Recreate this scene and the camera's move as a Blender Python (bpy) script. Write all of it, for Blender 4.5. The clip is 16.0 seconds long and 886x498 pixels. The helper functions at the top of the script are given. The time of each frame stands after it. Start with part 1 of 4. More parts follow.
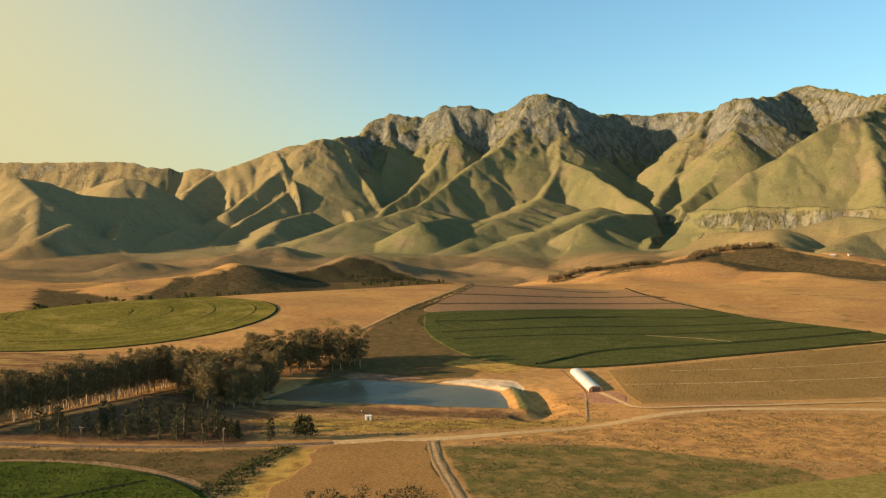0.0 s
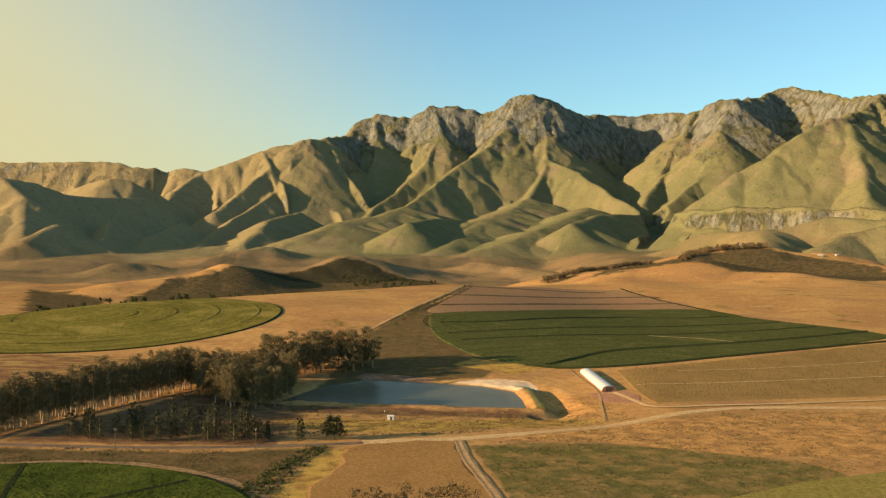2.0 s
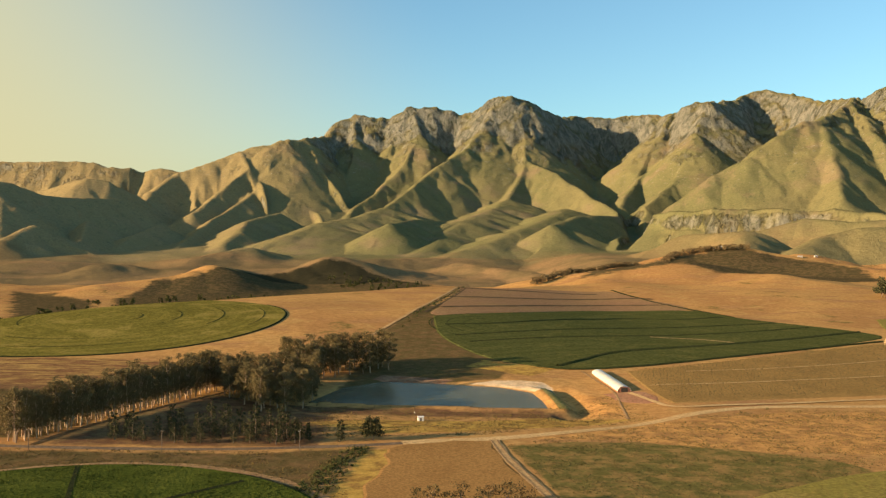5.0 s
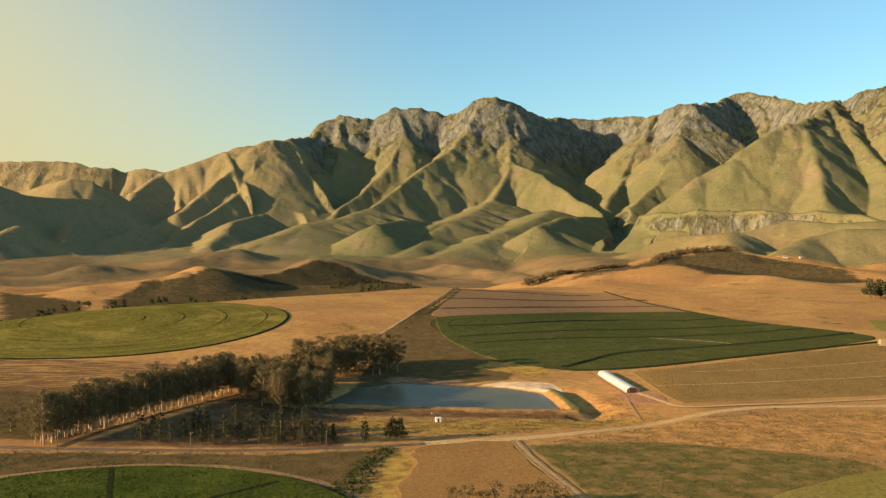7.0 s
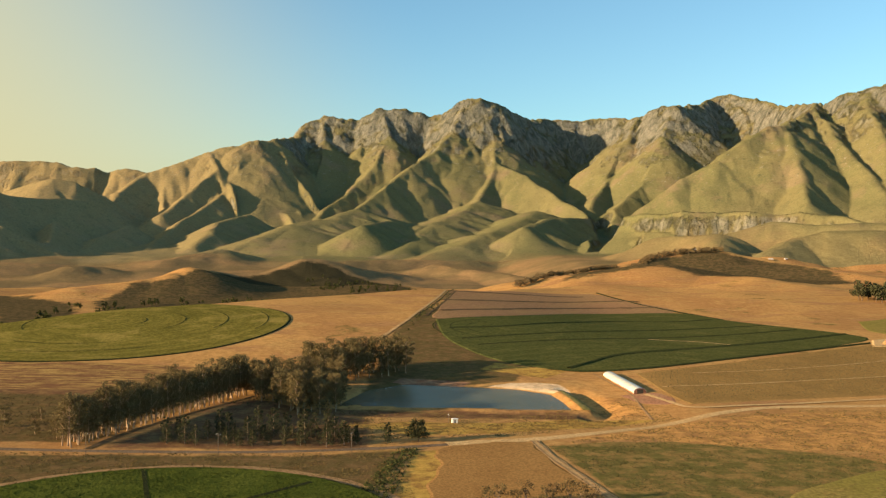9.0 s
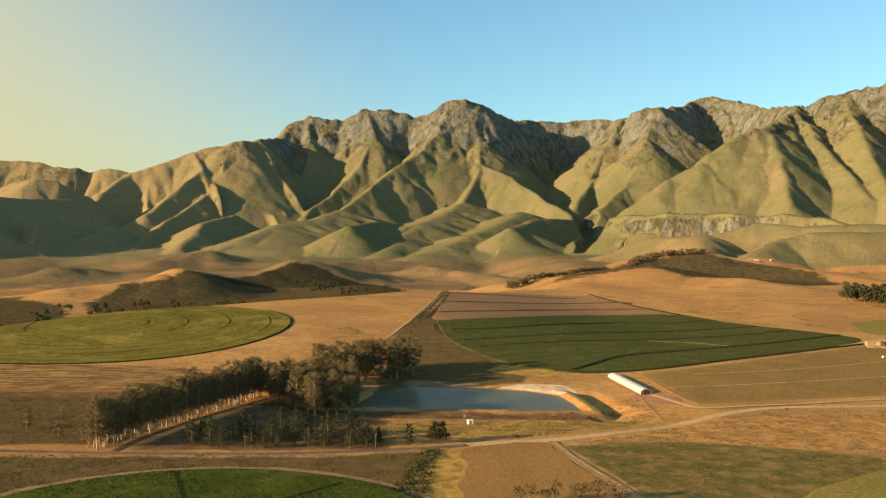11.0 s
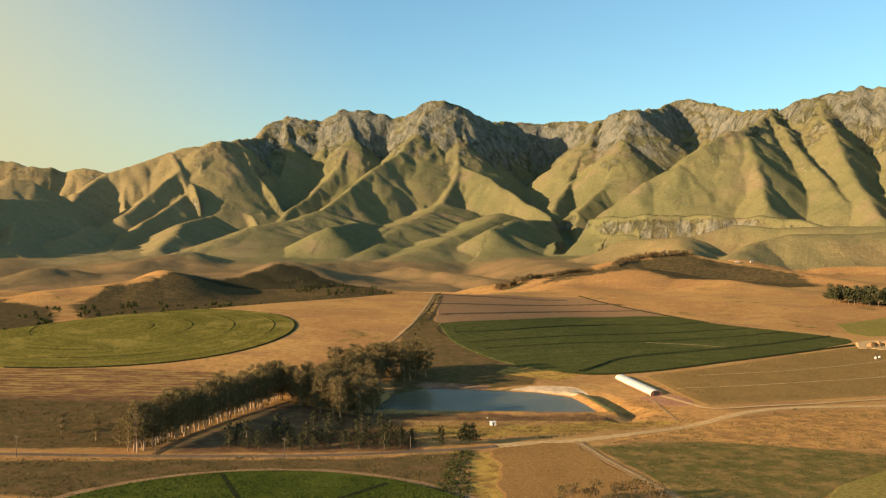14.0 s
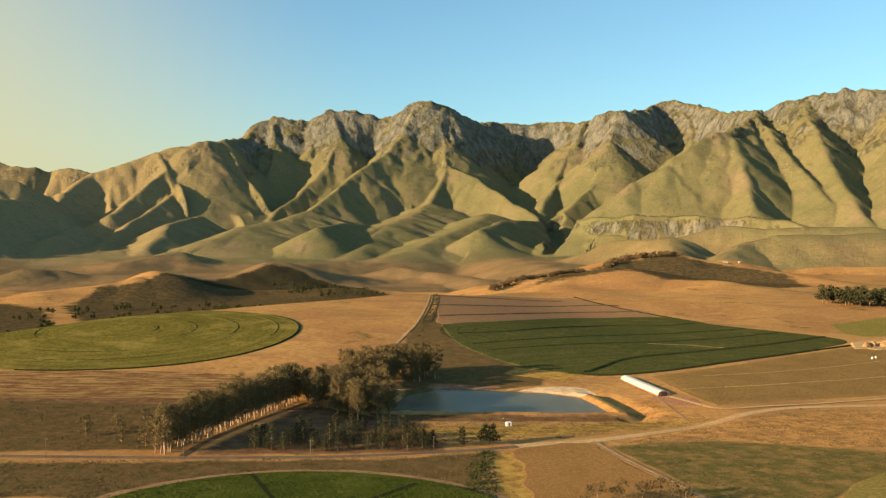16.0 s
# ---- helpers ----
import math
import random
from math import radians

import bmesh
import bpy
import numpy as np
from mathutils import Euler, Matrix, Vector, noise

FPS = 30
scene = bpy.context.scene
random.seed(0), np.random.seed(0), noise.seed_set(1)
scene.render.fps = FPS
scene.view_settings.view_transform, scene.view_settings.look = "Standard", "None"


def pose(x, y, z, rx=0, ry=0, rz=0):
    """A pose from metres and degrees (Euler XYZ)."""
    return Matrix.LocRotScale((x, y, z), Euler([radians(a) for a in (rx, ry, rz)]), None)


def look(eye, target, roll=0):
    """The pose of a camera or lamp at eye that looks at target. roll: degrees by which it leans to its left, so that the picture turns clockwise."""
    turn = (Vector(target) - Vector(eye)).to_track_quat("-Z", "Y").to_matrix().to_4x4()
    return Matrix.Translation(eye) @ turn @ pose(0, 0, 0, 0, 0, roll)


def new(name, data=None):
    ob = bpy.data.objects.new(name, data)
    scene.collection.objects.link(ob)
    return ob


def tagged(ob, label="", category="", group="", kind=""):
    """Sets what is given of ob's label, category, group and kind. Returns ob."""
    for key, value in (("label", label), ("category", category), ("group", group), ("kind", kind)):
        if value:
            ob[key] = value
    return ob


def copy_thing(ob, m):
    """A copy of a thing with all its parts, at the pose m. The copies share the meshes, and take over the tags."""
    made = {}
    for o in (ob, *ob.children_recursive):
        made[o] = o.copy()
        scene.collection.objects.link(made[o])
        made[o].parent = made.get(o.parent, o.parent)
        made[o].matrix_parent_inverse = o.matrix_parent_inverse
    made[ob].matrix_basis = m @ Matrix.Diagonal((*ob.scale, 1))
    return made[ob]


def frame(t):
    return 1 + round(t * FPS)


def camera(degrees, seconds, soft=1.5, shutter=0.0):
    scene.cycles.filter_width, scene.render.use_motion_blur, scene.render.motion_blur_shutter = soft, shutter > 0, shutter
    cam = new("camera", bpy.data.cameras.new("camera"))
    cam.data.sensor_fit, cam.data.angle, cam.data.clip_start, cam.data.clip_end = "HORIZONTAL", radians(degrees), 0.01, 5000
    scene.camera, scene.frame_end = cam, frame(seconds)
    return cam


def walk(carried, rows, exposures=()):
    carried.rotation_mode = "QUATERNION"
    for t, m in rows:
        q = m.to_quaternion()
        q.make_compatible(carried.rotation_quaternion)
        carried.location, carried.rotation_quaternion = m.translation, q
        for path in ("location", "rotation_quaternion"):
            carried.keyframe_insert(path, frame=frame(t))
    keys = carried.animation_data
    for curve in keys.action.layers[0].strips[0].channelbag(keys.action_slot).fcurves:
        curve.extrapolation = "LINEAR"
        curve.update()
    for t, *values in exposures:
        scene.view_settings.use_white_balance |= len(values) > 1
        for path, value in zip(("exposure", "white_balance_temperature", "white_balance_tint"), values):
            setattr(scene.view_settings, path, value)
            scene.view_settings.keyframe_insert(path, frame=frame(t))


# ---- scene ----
cam = camera(54.0, 16.0, soft=1.3)
# seconds, x, y, z, yaw, pitch, roll
PATH = [
    (0.0, 58.23, 27.14, 71.59, 4.598, -1.050, 0.443),
    (1.0, 51.06, 23.59, 72.16, 4.090, -1.051, 0.431),
    (2.0, 43.86, 20.10, 72.75, 3.559, -1.047, 0.429),
    (3.0, 36.64, 16.66, 73.36, 3.007, -1.038, 0.434),
    (4.0, 29.40, 13.28, 74.00, 2.439, -1.025, 0.447),
    (5.0, 22.13, 9.95, 74.65, 1.857, -1.008, 0.465),
    (6.0, 14.85, 6.68, 75.33, 1.264, -0.989, 0.488),
    (7.0, 7.54, 3.46, 76.03, 0.665, -0.969, 0.514),
    (8.0, 0.21, 0.29, 76.75, 0.063, -0.948, 0.542),
    (9.0, -7.14, -2.83, 77.49, -0.540, -0.927, 0.570),
    (10.0, -14.51, -5.90, 78.26, -1.139, -0.907, 0.598),
    (11.0, -21.89, -8.93, 79.04, -1.731, -0.889, 0.624),
    (12.0, -29.30, -11.90, 79.85, -2.313, -0.873, 0.646),
    (13.0, -36.72, -14.83, 80.68, -2.882, -0.861, 0.664),
    (14.0, -44.16, -17.71, 81.53, -3.433, -0.853, 0.676),
    (15.0, -51.61, -20.55, 82.41, -3.964, -0.851, 0.681),
    (16.0, -59.08, -23.35, 83.30, -4.471, -0.854, 0.678),
]
def view(x, y, z, yaw, pitch, roll):
    """Camera pose: heading from +y, pitch up, roll about the line of sight."""
    return pose(x, y, z, 90, 0, yaw) @ pose(0, 0, 0, pitch) @ pose(0, 0, 0, 0, 0, roll)


walk(cam, [(r[0], view(*r[1:])) for r in PATH], exposures=[(0.0, 2.2)])

# ---- world and sun ----
SUN_EL, SUN_FROM = radians(12.5), Vector((-1.0, -0.36, 0.0)).normalized()
sun_dir = Vector((SUN_FROM.x * math.cos(SUN_EL), SUN_FROM.y * math.cos(SUN_EL), math.sin(SUN_EL)))
sun = new("sun", bpy.data.lights.new("sun", "SUN"))
sun.data.energy, sun.data.angle, sun.data.color = 2.5, radians(0.6), (1.0, 0.73, 0.46)
sun.matrix_world = look(sun_dir * 500, (0, 0, 0))

SKY_TINT, SKY_GLOW = (0.64, 0.90, 0.99), (3.2, 2.9, 1.6)
world = bpy.data.worlds.new("world")
scene.world = world
world.use_nodes = True
wt = world.node_tree
wt.nodes.clear()
sky = wt.nodes.new("ShaderNodeTexSky")
sky.sky_type, sky.sun_disc, sky.sun_elevation = "NISHITA", False, SUN_EL
sky.sun_rotation = math.atan2(sun_dir.x, sun_dir.y)
sky.air_density, sky.dust_density, sky.ozone_density = 1.0, 1.0, 1.0
way = wt.nodes.new("ShaderNodeTexCoord")


def wnode(kind, op, *values):
    n = wt.nodes.new(kind)
    if op:
        n.operation = op
    for k, v in enumerate(values):
        if isinstance(v, bpy.types.NodeSocket):
            wt.links.new(v, n.inputs[k])
        else:
            n.inputs[k].default_value = v
    return n


# warm glow of the dusty air round the low sun
toward = wnode("ShaderNodeVectorMath", "DOT_PRODUCT", way.outputs["Generated"], (-0.95, 0.12, -0.60))
glow = wnode("ShaderNodeMapRange", "", toward.outputs["Value"], -0.02, 0.60)
glow.interpolation_type = "SMOOTHSTEP"
tint = wnode("ShaderNodeVectorMath", "MULTIPLY", sky.outputs[0], SKY_TINT)
warm = wt.nodes.new("ShaderNodeMix")
warm.data_type = "RGBA"
wt.links.new(glow.outputs[0], warm.inputs["Factor"])
wt.links.new(tint.outputs[0], warm.inputs["A"])
warm.inputs["B"].default_value = (*SKY_GLOW, 1)
back = wt.nodes.new("ShaderNodeBackground")
back.inputs["Strength"].default_value = 0.05
wout = wt.nodes.new("ShaderNodeOutputWorld")
wt.links.new(warm.outputs["Result"], back.inputs["Color"])
wt.links.new(back.outputs[0], wout.inputs["Surface"])

# ---- materials ----
class Nodes:
    """Short way to write a node tree."""

    def __init__(self, name, rough=0.95, spec=0.0):
        self.mat = bpy.data.materials.new(name)
        self.mat.use_nodes = True
        self.t = self.mat.node_tree
        self.t.nodes.clear()
        self.b = self.t.nodes.new("ShaderNodeBsdfPrincipled")
        out = self.t.nodes.new("ShaderNodeOutputMaterial")
        self.t.links.new(self.b.outputs[0], out.inputs[0])
        self.b.inputs["Roughness"].default_value = rough
        self.b.inputs["Specular IOR Level"].default_value = spec
        self.geo = self.t.nodes.new("ShaderNodeNewGeometry")

    def put(self, socket, value):
        if isinstance(value, bpy.types.NodeSocket):
            self.t.links.new(value, socket)
        elif isinstance(value, (tuple, list)) and len(value) == 3 and socket.type == "RGBA":
            socket.default_value = (*value, 1)
        else:
            socket.default_value = value

    def pos(self, scale=(1, 1, 1), turn=0.0, obj=False):
        m = self.t.nodes.new("ShaderNodeMapping")
        if obj:
            c = self.t.nodes.new("ShaderNodeTexCoord").outputs["Object"]
        else:
            c = self.geo.outputs["Position"]
        self.t.links.new(c, m.inputs["Vector"])
        m.inputs["Scale"].default_value = scale
        m.inputs["Rotation"].default_value = (0, 0, turn)
        return m.outputs[0]

    def noise(self, scale, detail=4, rough=0.6, vec=None, distort=0.0):
        n = self.t.nodes.new("ShaderNodeTexNoise")
        self.t.links.new(vec or self.geo.outputs["Position"], n.inputs["Vector"])
        n.inputs["Scale"].default_value, n.inputs["Detail"].default_value = scale, detail
        n.inputs["Roughness"].default_value, n.inputs["Distortion"].default_value = rough, distort
        return n.outputs["Fac"]

    def voro(self, scale, vec=None, out="Distance"):
        n = self.t.nodes.new("ShaderNodeTexVoronoi")
        self.t.links.new(vec or self.geo.outputs["Position"], n.inputs["Vector"])
        n.inputs["Scale"].default_value = scale
        return n.outputs[out]

    def math(self, op, a, b=0.0, clamp=False):
        n = self.t.nodes.new("ShaderNodeMath")
        n.operation, n.use_clamp = op, clamp
        self.put(n.inputs[0], a)
        self.put(n.inputs[1], b)
        return n.outputs[0]

    def step(self, v, lo, hi, to0=0.0, to1=1.0):
        n = self.t.nodes.new("ShaderNodeMapRange")
        n.interpolation_type = "SMOOTHSTEP"
        self.put(n.inputs["Value"], v)
        for k, x in (("From Min", lo), ("From Max", hi), ("To Min", to0), ("To Max", to1)):
            n.inputs[k].default_value = x
        return n.outputs[0]

    def mix(self, fac, a, b):
        n = self.t.nodes.new("ShaderNodeMix")
        n.data_type = "RGBA"
        self.put(n.inputs["Factor"], fac)
        self.put(n.inputs["A"], a)
        self.put(n.inputs["B"], b)
        return n.outputs["Result"]

    def scaled(self, colour, lo, hi, v):
        """Colour times a factor that runs from lo to hi with v."""
        n = self.t.nodes.new("ShaderNodeVectorMath")
        n.operation = "SCALE"
        self.put(n.inputs[0], colour)
        self.put(n.inputs["Scale"], self.step(v, 0.3, 0.7, lo, hi))
        return n.outputs[0]

    def xyz(self, vec):
        n = self.t.nodes.new("ShaderNodeSeparateXYZ")
        self.t.links.new(vec, n.inputs[0])
        return n.outputs

    def bump(self, height, dist, strength=1.0):
        n = self.t.nodes.new("ShaderNodeBump")
        n.inputs["Distance"].default_value, n.inputs["Strength"].default_value = dist, strength
        self.t.links.new(height, n.inputs["Height"])
        self.t.links.new(n.outputs[0], self.b.inputs["Normal"])

    def done(self, colour, gain=1.7):
        n = self.t.nodes.new("ShaderNodeVectorMath")
        n.operation = "SCALE"
        self.put(n.inputs[0], colour)
        n.inputs["Scale"].default_value = gain
        self.put(self.b.inputs["Base Color"], n.outputs[0])
        return self.mat


def soil_mat(name, main, other, third, patch=0.02, grain=0.5, bump=0.25):
    """Open ground: three colours mixed at two scales, with fine relief."""
    n = Nodes(name)
    big = n.noise(patch, 5, 0.62, distort=0.6)
    mid = n.noise(patch * 6, 5, 0.65)
    fine = n.noise(grain, 4, 0.7)
    c = n.mix(n.step(big, 0.42, 0.62), main, other)
    c = n.mix(n.step(mid, 0.55, 0.72), c, third)
    c = n.scaled(c, 0.52, 0.92, fine)
    n.bump(n.math("ADD", fine, mid), bump * 0.6)
    return n.done(c)


def row_mat(name, a, b, gap, turn, patchy, bump=0.3):
    """Field worked in rows: stripes gap metres apart, broken by noise."""
    n = Nodes(name)
    v = n.xyz(n.pos(turn=turn))
    w = n.math("SINE", n.math("ADD", n.math("MULTIPLY", v[0], 6.2832 / gap), n.math("MULTIPLY", n.noise(0.03, 3), 2.0)))
    big, fine = n.noise(0.015, 5, 0.6, distort=0.5), n.noise(0.7, 4, 0.7)
    c = n.mix(n.step(w, -0.6, 0.8), a, b)
    c = n.mix(n.step(big, 0.45, 0.65), c, patchy)
    c = n.scaled(c, 0.52, 0.92, fine)
    n.bump(n.math("ADD", w, fine), bump)
    return n.done(c)


def ground_mat():
    n = Nodes("dry_ground")
    big = n.noise(0.005, 6, 0.6, distort=1.0)
    mid = n.noise(0.035, 6, 0.68, distort=0.5)
    wide = n.noise(0.016, 5, 0.6, n.pos((1, 2.2, 1)))
    fine = n.noise(0.25, 6, 0.72)
    tuft = n.noise(1.1, 3, 0.7)
    c = n.mix(n.step(big, 0.38, 0.62), (0.182, 0.102, 0.040), (0.232, 0.138, 0.050))
    c = n.mix(n.step(mid, 0.50, 0.66), c, (0.214, 0.133, 0.050))
    c = n.mix(n.step(wide, 0.53, 0.66), c, (0.176, 0.100, 0.044))
    c = n.mix(n.step(n.noise(0.022, 6, 0.7), 0.57, 0.70), c, (0.065, 0.055, 0.018))
    patchy = n.math("SUBTRACT", n.noise(0.045, 6, 0.7), 0.5)
    small = n.noise(0.12, 5, 0.7)

    drawn = n.noise(0.16, 5, 0.7, n.pos((0.3, 1.5, 1)))

    def cover_mix(c, name, a, b, spots=small):
        at = n.t.nodes.new("ShaderNodeAttribute")
        at.attribute_name = name
        fac = n.step(n.math("ADD", at.outputs["Fac"], n.math("MULTIPLY", patchy, 1.1)), 0.35, 0.65)
        return n.mix(fac, c, n.mix(n.step(spots, 0.42, 0.62), a, b))

    c = cover_mix(c, "rough", (0.074, 0.042, 0.023), (0.108, 0.067, 0.031))
    c = cover_mix(c, "olive", (0.058, 0.045, 0.019), (0.078, 0.052, 0.024))
    c = cover_mix(c, "meadow", (0.068, 0.061, 0.020), (0.132, 0.088, 0.033))
    c = cover_mix(c, "streaked", (0.090, 0.048, 0.025), (0.195, 0.130, 0.046), drawn)
    c = cover_mix(c, "orange", (0.255, 0.142, 0.048), (0.165, 0.092, 0.036))
    c = cover_mix(c, "yellow", (0.220, 0.145, 0.037), (0.135, 0.081, 0.026))
    c = cover_mix(c, "scrub", (0.036, 0.031, 0.015), (0.062, 0.044, 0.022))
    c = cover_mix(c, "mud", (0.110, 0.060, 0.036), (0.16, 0.10, 0.06))
    c = cover_mix(c, "sand", (0.36, 0.275, 0.17), (0.27, 0.195, 0.115))
    c = n.scaled(c, 0.98, 1.46, fine)
    c = n.scaled(c, 0.88, 1.10, tuft)
    n.bump(n.math("ADD", fine, tuft), 0.12)
    warm = n.t.nodes.new("ShaderNodeVectorMath")
    warm.operation = "MULTIPLY"
    n.put(warm.inputs[0], c)
    warm.inputs[1].default_value = (1.06, 0.985, 0.90)
    return n.done(warm.outputs[0], 1.56)


def mountain_mat():
    n = Nodes("mountain_slope")
    up = n.xyz(n.geo.outputs["Normal"])[2]
    p = n.xyz(n.geo.outputs["Position"])
    wob = n.noise(0.008, 6, 0.65)
    steep = n.math("ADD", n.math("SUBTRACT", 1.0, up), n.math("MULTIPLY", n.math("SUBTRACT", wob, 0.5), 0.7))
    rocky = n.step(n.math("ADD", steep, n.math("MULTIPLY", n.step(p[2], 240, 640), 0.30)), 0.36, 0.78)
    streak = n.noise(0.030, 8, 0.72, n.pos((1, 1, 0.22)), 0.9)
    crack = n.noise(0.09, 6, 0.75, n.pos((1, 1, 0.30)), 0.4)
    bushes, fine = n.noise(0.05, 7, 0.75), n.noise(0.16, 4, 0.7)
    broad, dry = n.noise(0.0030, 4, 0.6), n.noise(0.007, 5, 0.6)
    grass = n.mix(n.step(broad, 0.4, 0.62), (0.120, 0.112, 0.048), (0.148, 0.128, 0.056))
    grass = n.mix(n.step(dry, 0.50, 0.70), grass, (0.160, 0.124, 0.066))
    grass = n.mix(n.step(bushes, 0.54, 0.72), grass, (0.078, 0.080, 0.040))
    # warm haze over the western slopes, put into a browner, lighter slope colour
    west = n.step(n.math("ADD", p[0], n.math("MULTIPLY", n.math("SUBTRACT", broad, 0.5), 900.0)), -1300, -250, 0.75, 0.0)
    grass = n.mix(west, grass, n.mix(n.step(bushes, 0.50, 0.70), (0.232, 0.172, 0.082), (0.150, 0.122, 0.062)))
    straw = n.mix(n.step(n.noise(0.006, 5, 0.6), 0.38, 0.58), (0.205, 0.130, 0.060), (0.140, 0.100, 0.047))
    straw = n.mix(n.step(p[0], 250, 650), straw, n.mix(n.step(dry, 0.45, 0.62), (0.165, 0.134, 0.058), (0.190, 0.140, 0.062)))
    low = n.step(n.math("ADD", p[1], n.math("MULTIPLY", n.math("SUBTRACT", dry, 0.5), 700.0)), 2300, 2620)
    low = n.math("MAXIMUM", low, n.step(p[2], 60, 130))
    grass = n.mix(low, straw, grass)
    rock = n.mix(n.step(streak, 0.36, 0.64), (0.096, 0.098, 0.076), (0.205, 0.192, 0.145))
    rock = n.mix(n.step(crack, 0.52, 0.66), rock, (0.082, 0.086, 0.052))
    rocky = n.math("MULTIPLY", rocky, n.step(n.math("ADD", streak, n.math("MULTIPLY", rocky, 0.22)), 0.46, 0.64))
    boulders = n.math("MULTIPLY", n.step(n.noise(0.065, 6, 0.75), 0.59, 0.67), n.step(p[2], 150, 400))
    grass = n.mix(boulders, grass, (0.225, 0.200, 0.145))
    # dark scrub, with the foothills' shade put into the same colour
    at = n.t.nodes.new("ShaderNodeAttribute")
    at.attribute_name = "scrub"
    fac = n.step(n.math("ADD", at.outputs["Fac"], n.math("MULTIPLY", n.math("SUBTRACT", bushes, 0.5), 1.1)), 0.35, 0.65)
    grass = n.mix(fac, grass, (0.036, 0.031, 0.016))
    c = n.scaled(n.mix(rocky, grass, rock), 0.86, 1.12, fine)
    relief = n.math("ADD", n.math("MULTIPLY", n.math("ADD", streak, n.math("MULTIPLY", crack, 0.5)), rocky), n.math("MULTIPLY", n.math("ADD", bushes, n.math("MULTIPLY", fine, 0.4)), 0.16))
    n.bump(relief, 20.0, 1.0)
    return n.done(c, 1.30)


def pivot_mat(name, cx, cy, main, other, third):
    """Irrigated crop with faint rings round the pivot."""
    n = Nodes(name)
    v = n.t.nodes.new("ShaderNodeVectorMath")
    v.operation = "DISTANCE"
    n.t.links.new(n.pos((1, 1, 0)), v.inputs[0])
    v.inputs[1].default_value = (cx, cy, 0)
    cv = n.t.nodes.new("ShaderNodeCombineXYZ")
    n.t.links.new(v.outputs["Value"], cv.inputs[0])
    big, fine = n.noise(0.03, 6, 0.65, distort=0.6), n.noise(0.5, 5, 0.7)
    n.t.links.new(n.math("MULTIPLY", big, 25.0), cv.inputs[1])
    rings = n.noise(0.16, 5, 0.75, cv.outputs[0])
    c = n.mix(n.step(rings, 0.38, 0.62), main, other)
    c = n.mix(n.step(big, 0.50, 0.68), c, third)
    c = n.scaled(c, 0.46, 0.88, fine)
    n.bump(n.math("ADD", fine, rings), 0.4)
    return n.done(c)


GROUND, MOUNTAIN = ground_mat(), mountain_mat()
ROAD = soil_mat("pale_dust", (0.45, 0.295, 0.130), (0.40, 0.255, 0.108), (0.49, 0.335, 0.16), 0.05, 1.0, 0.05)
CIRCLE = pivot_mat("young_crop", -249, 642, (0.165, 0.134, 0.028), (0.106, 0.092, 0.019), (0.215, 0.164, 0.040))
DARKCROP = pivot_mat("dark_crop", 150, 380, (0.078, 0.080, 0.024), (0.060, 0.064, 0.019), (0.100, 0.094, 0.028))

# ---- shape of the land ----
PERM = np.random.RandomState(7).permutation(512)


def lattice(ix, iy):
    """Repeatable angle at each corner of the noise lattice."""
    return PERM[(PERM[ix % 512] + iy) % 512] * (2 * np.pi / 512)


def perlin(x, y):
    x, y = np.asarray(x, float), np.asarray(y, float)
    ix, iy = np.floor(x).astype(int), np.floor(y).astype(int)
    fx, fy = x - ix, y - iy
    u, v = fx * fx * fx * (fx * (fx * 6 - 15) + 10), fy * fy * fy * (fy * (fy * 6 - 15) + 10)

    def corner(i, j):
        a = lattice(ix + i, iy + j)
        return np.cos(a) * (fx - i) + np.sin(a) * (fy - j)

    a, b = corner(0, 0), corner(1, 0)
    c, d = corner(0, 1), corner(1, 1)
    return 1.5 * ((a + (b - a) * u) * (1 - v) + (c + (d - c) * u) * v)


def fbm(x, y, size, octaves, ridged=False):
    total, amp = 0.0, 1.0
    for k in range(octaves):
        n = perlin(x / size + 17.3 * k, y / size - 9.1 * k)
        total = total + amp * ((0.5 - np.abs(n)) * 2 if ridged else n)
        amp, size = amp * 0.5, size * 0.5
    return total


def ramp(lo, hi, v):
    s = np.clip((v - lo) / (hi - lo), 0, 1)
    return s * s * (3 - 2 * s)


spurs, hills = [], []


# slope of the flank, softness of the crest, concavity, strength and spacing of its gullies
FLANKS = {
    "crag": (1.35, 26.0, 1.25, 0.24, 90.0),
    "shoulder": (0.80, 20.0, 1.25, 0.26, 80.0),
    "ridge": (0.74, 8.0, 1.22, 0.15, 105.0),
    "flank": (0.74, 10.0, 1.15, 0.13, 120.0),
    "lobe": (0.66, 14.0, 1.10, 0.30, 75.0),
    "apron": (0.40, 24.0, 1.05, 0.34, 70.0),
    "cliff": (2.6, 8.0, 0.9, 0.85, 24.0),
    "scarp": (0.95, 12.0, 1.6, 0.22, 110.0),
}


def spur(kind, line):
    spurs.append((kind, line))


def hill(width, line):
    hills.append((width, line))


# Crest lines: kind of flank, then points along the crest.
# west shoulder
spur("shoulder", [(-1330, 3640, 240), (-1275, 3845, 340), (-1140, 3895, 390), (-1030, 3950, 445), (-900, 3985, 480), (-830, 4020, 505), (-760, 4085, 515)])
# main crest
spur("crag", [(-760, 4085, 515), (-730, 4220, 535), (-715, 4355, 555), (-670, 4455, 630), (-575, 4510, 695), (-470, 4510, 670), (-400, 4510, 670), (-310, 4490, 725), (-180, 4495, 725), (-50, 4515, 695)])
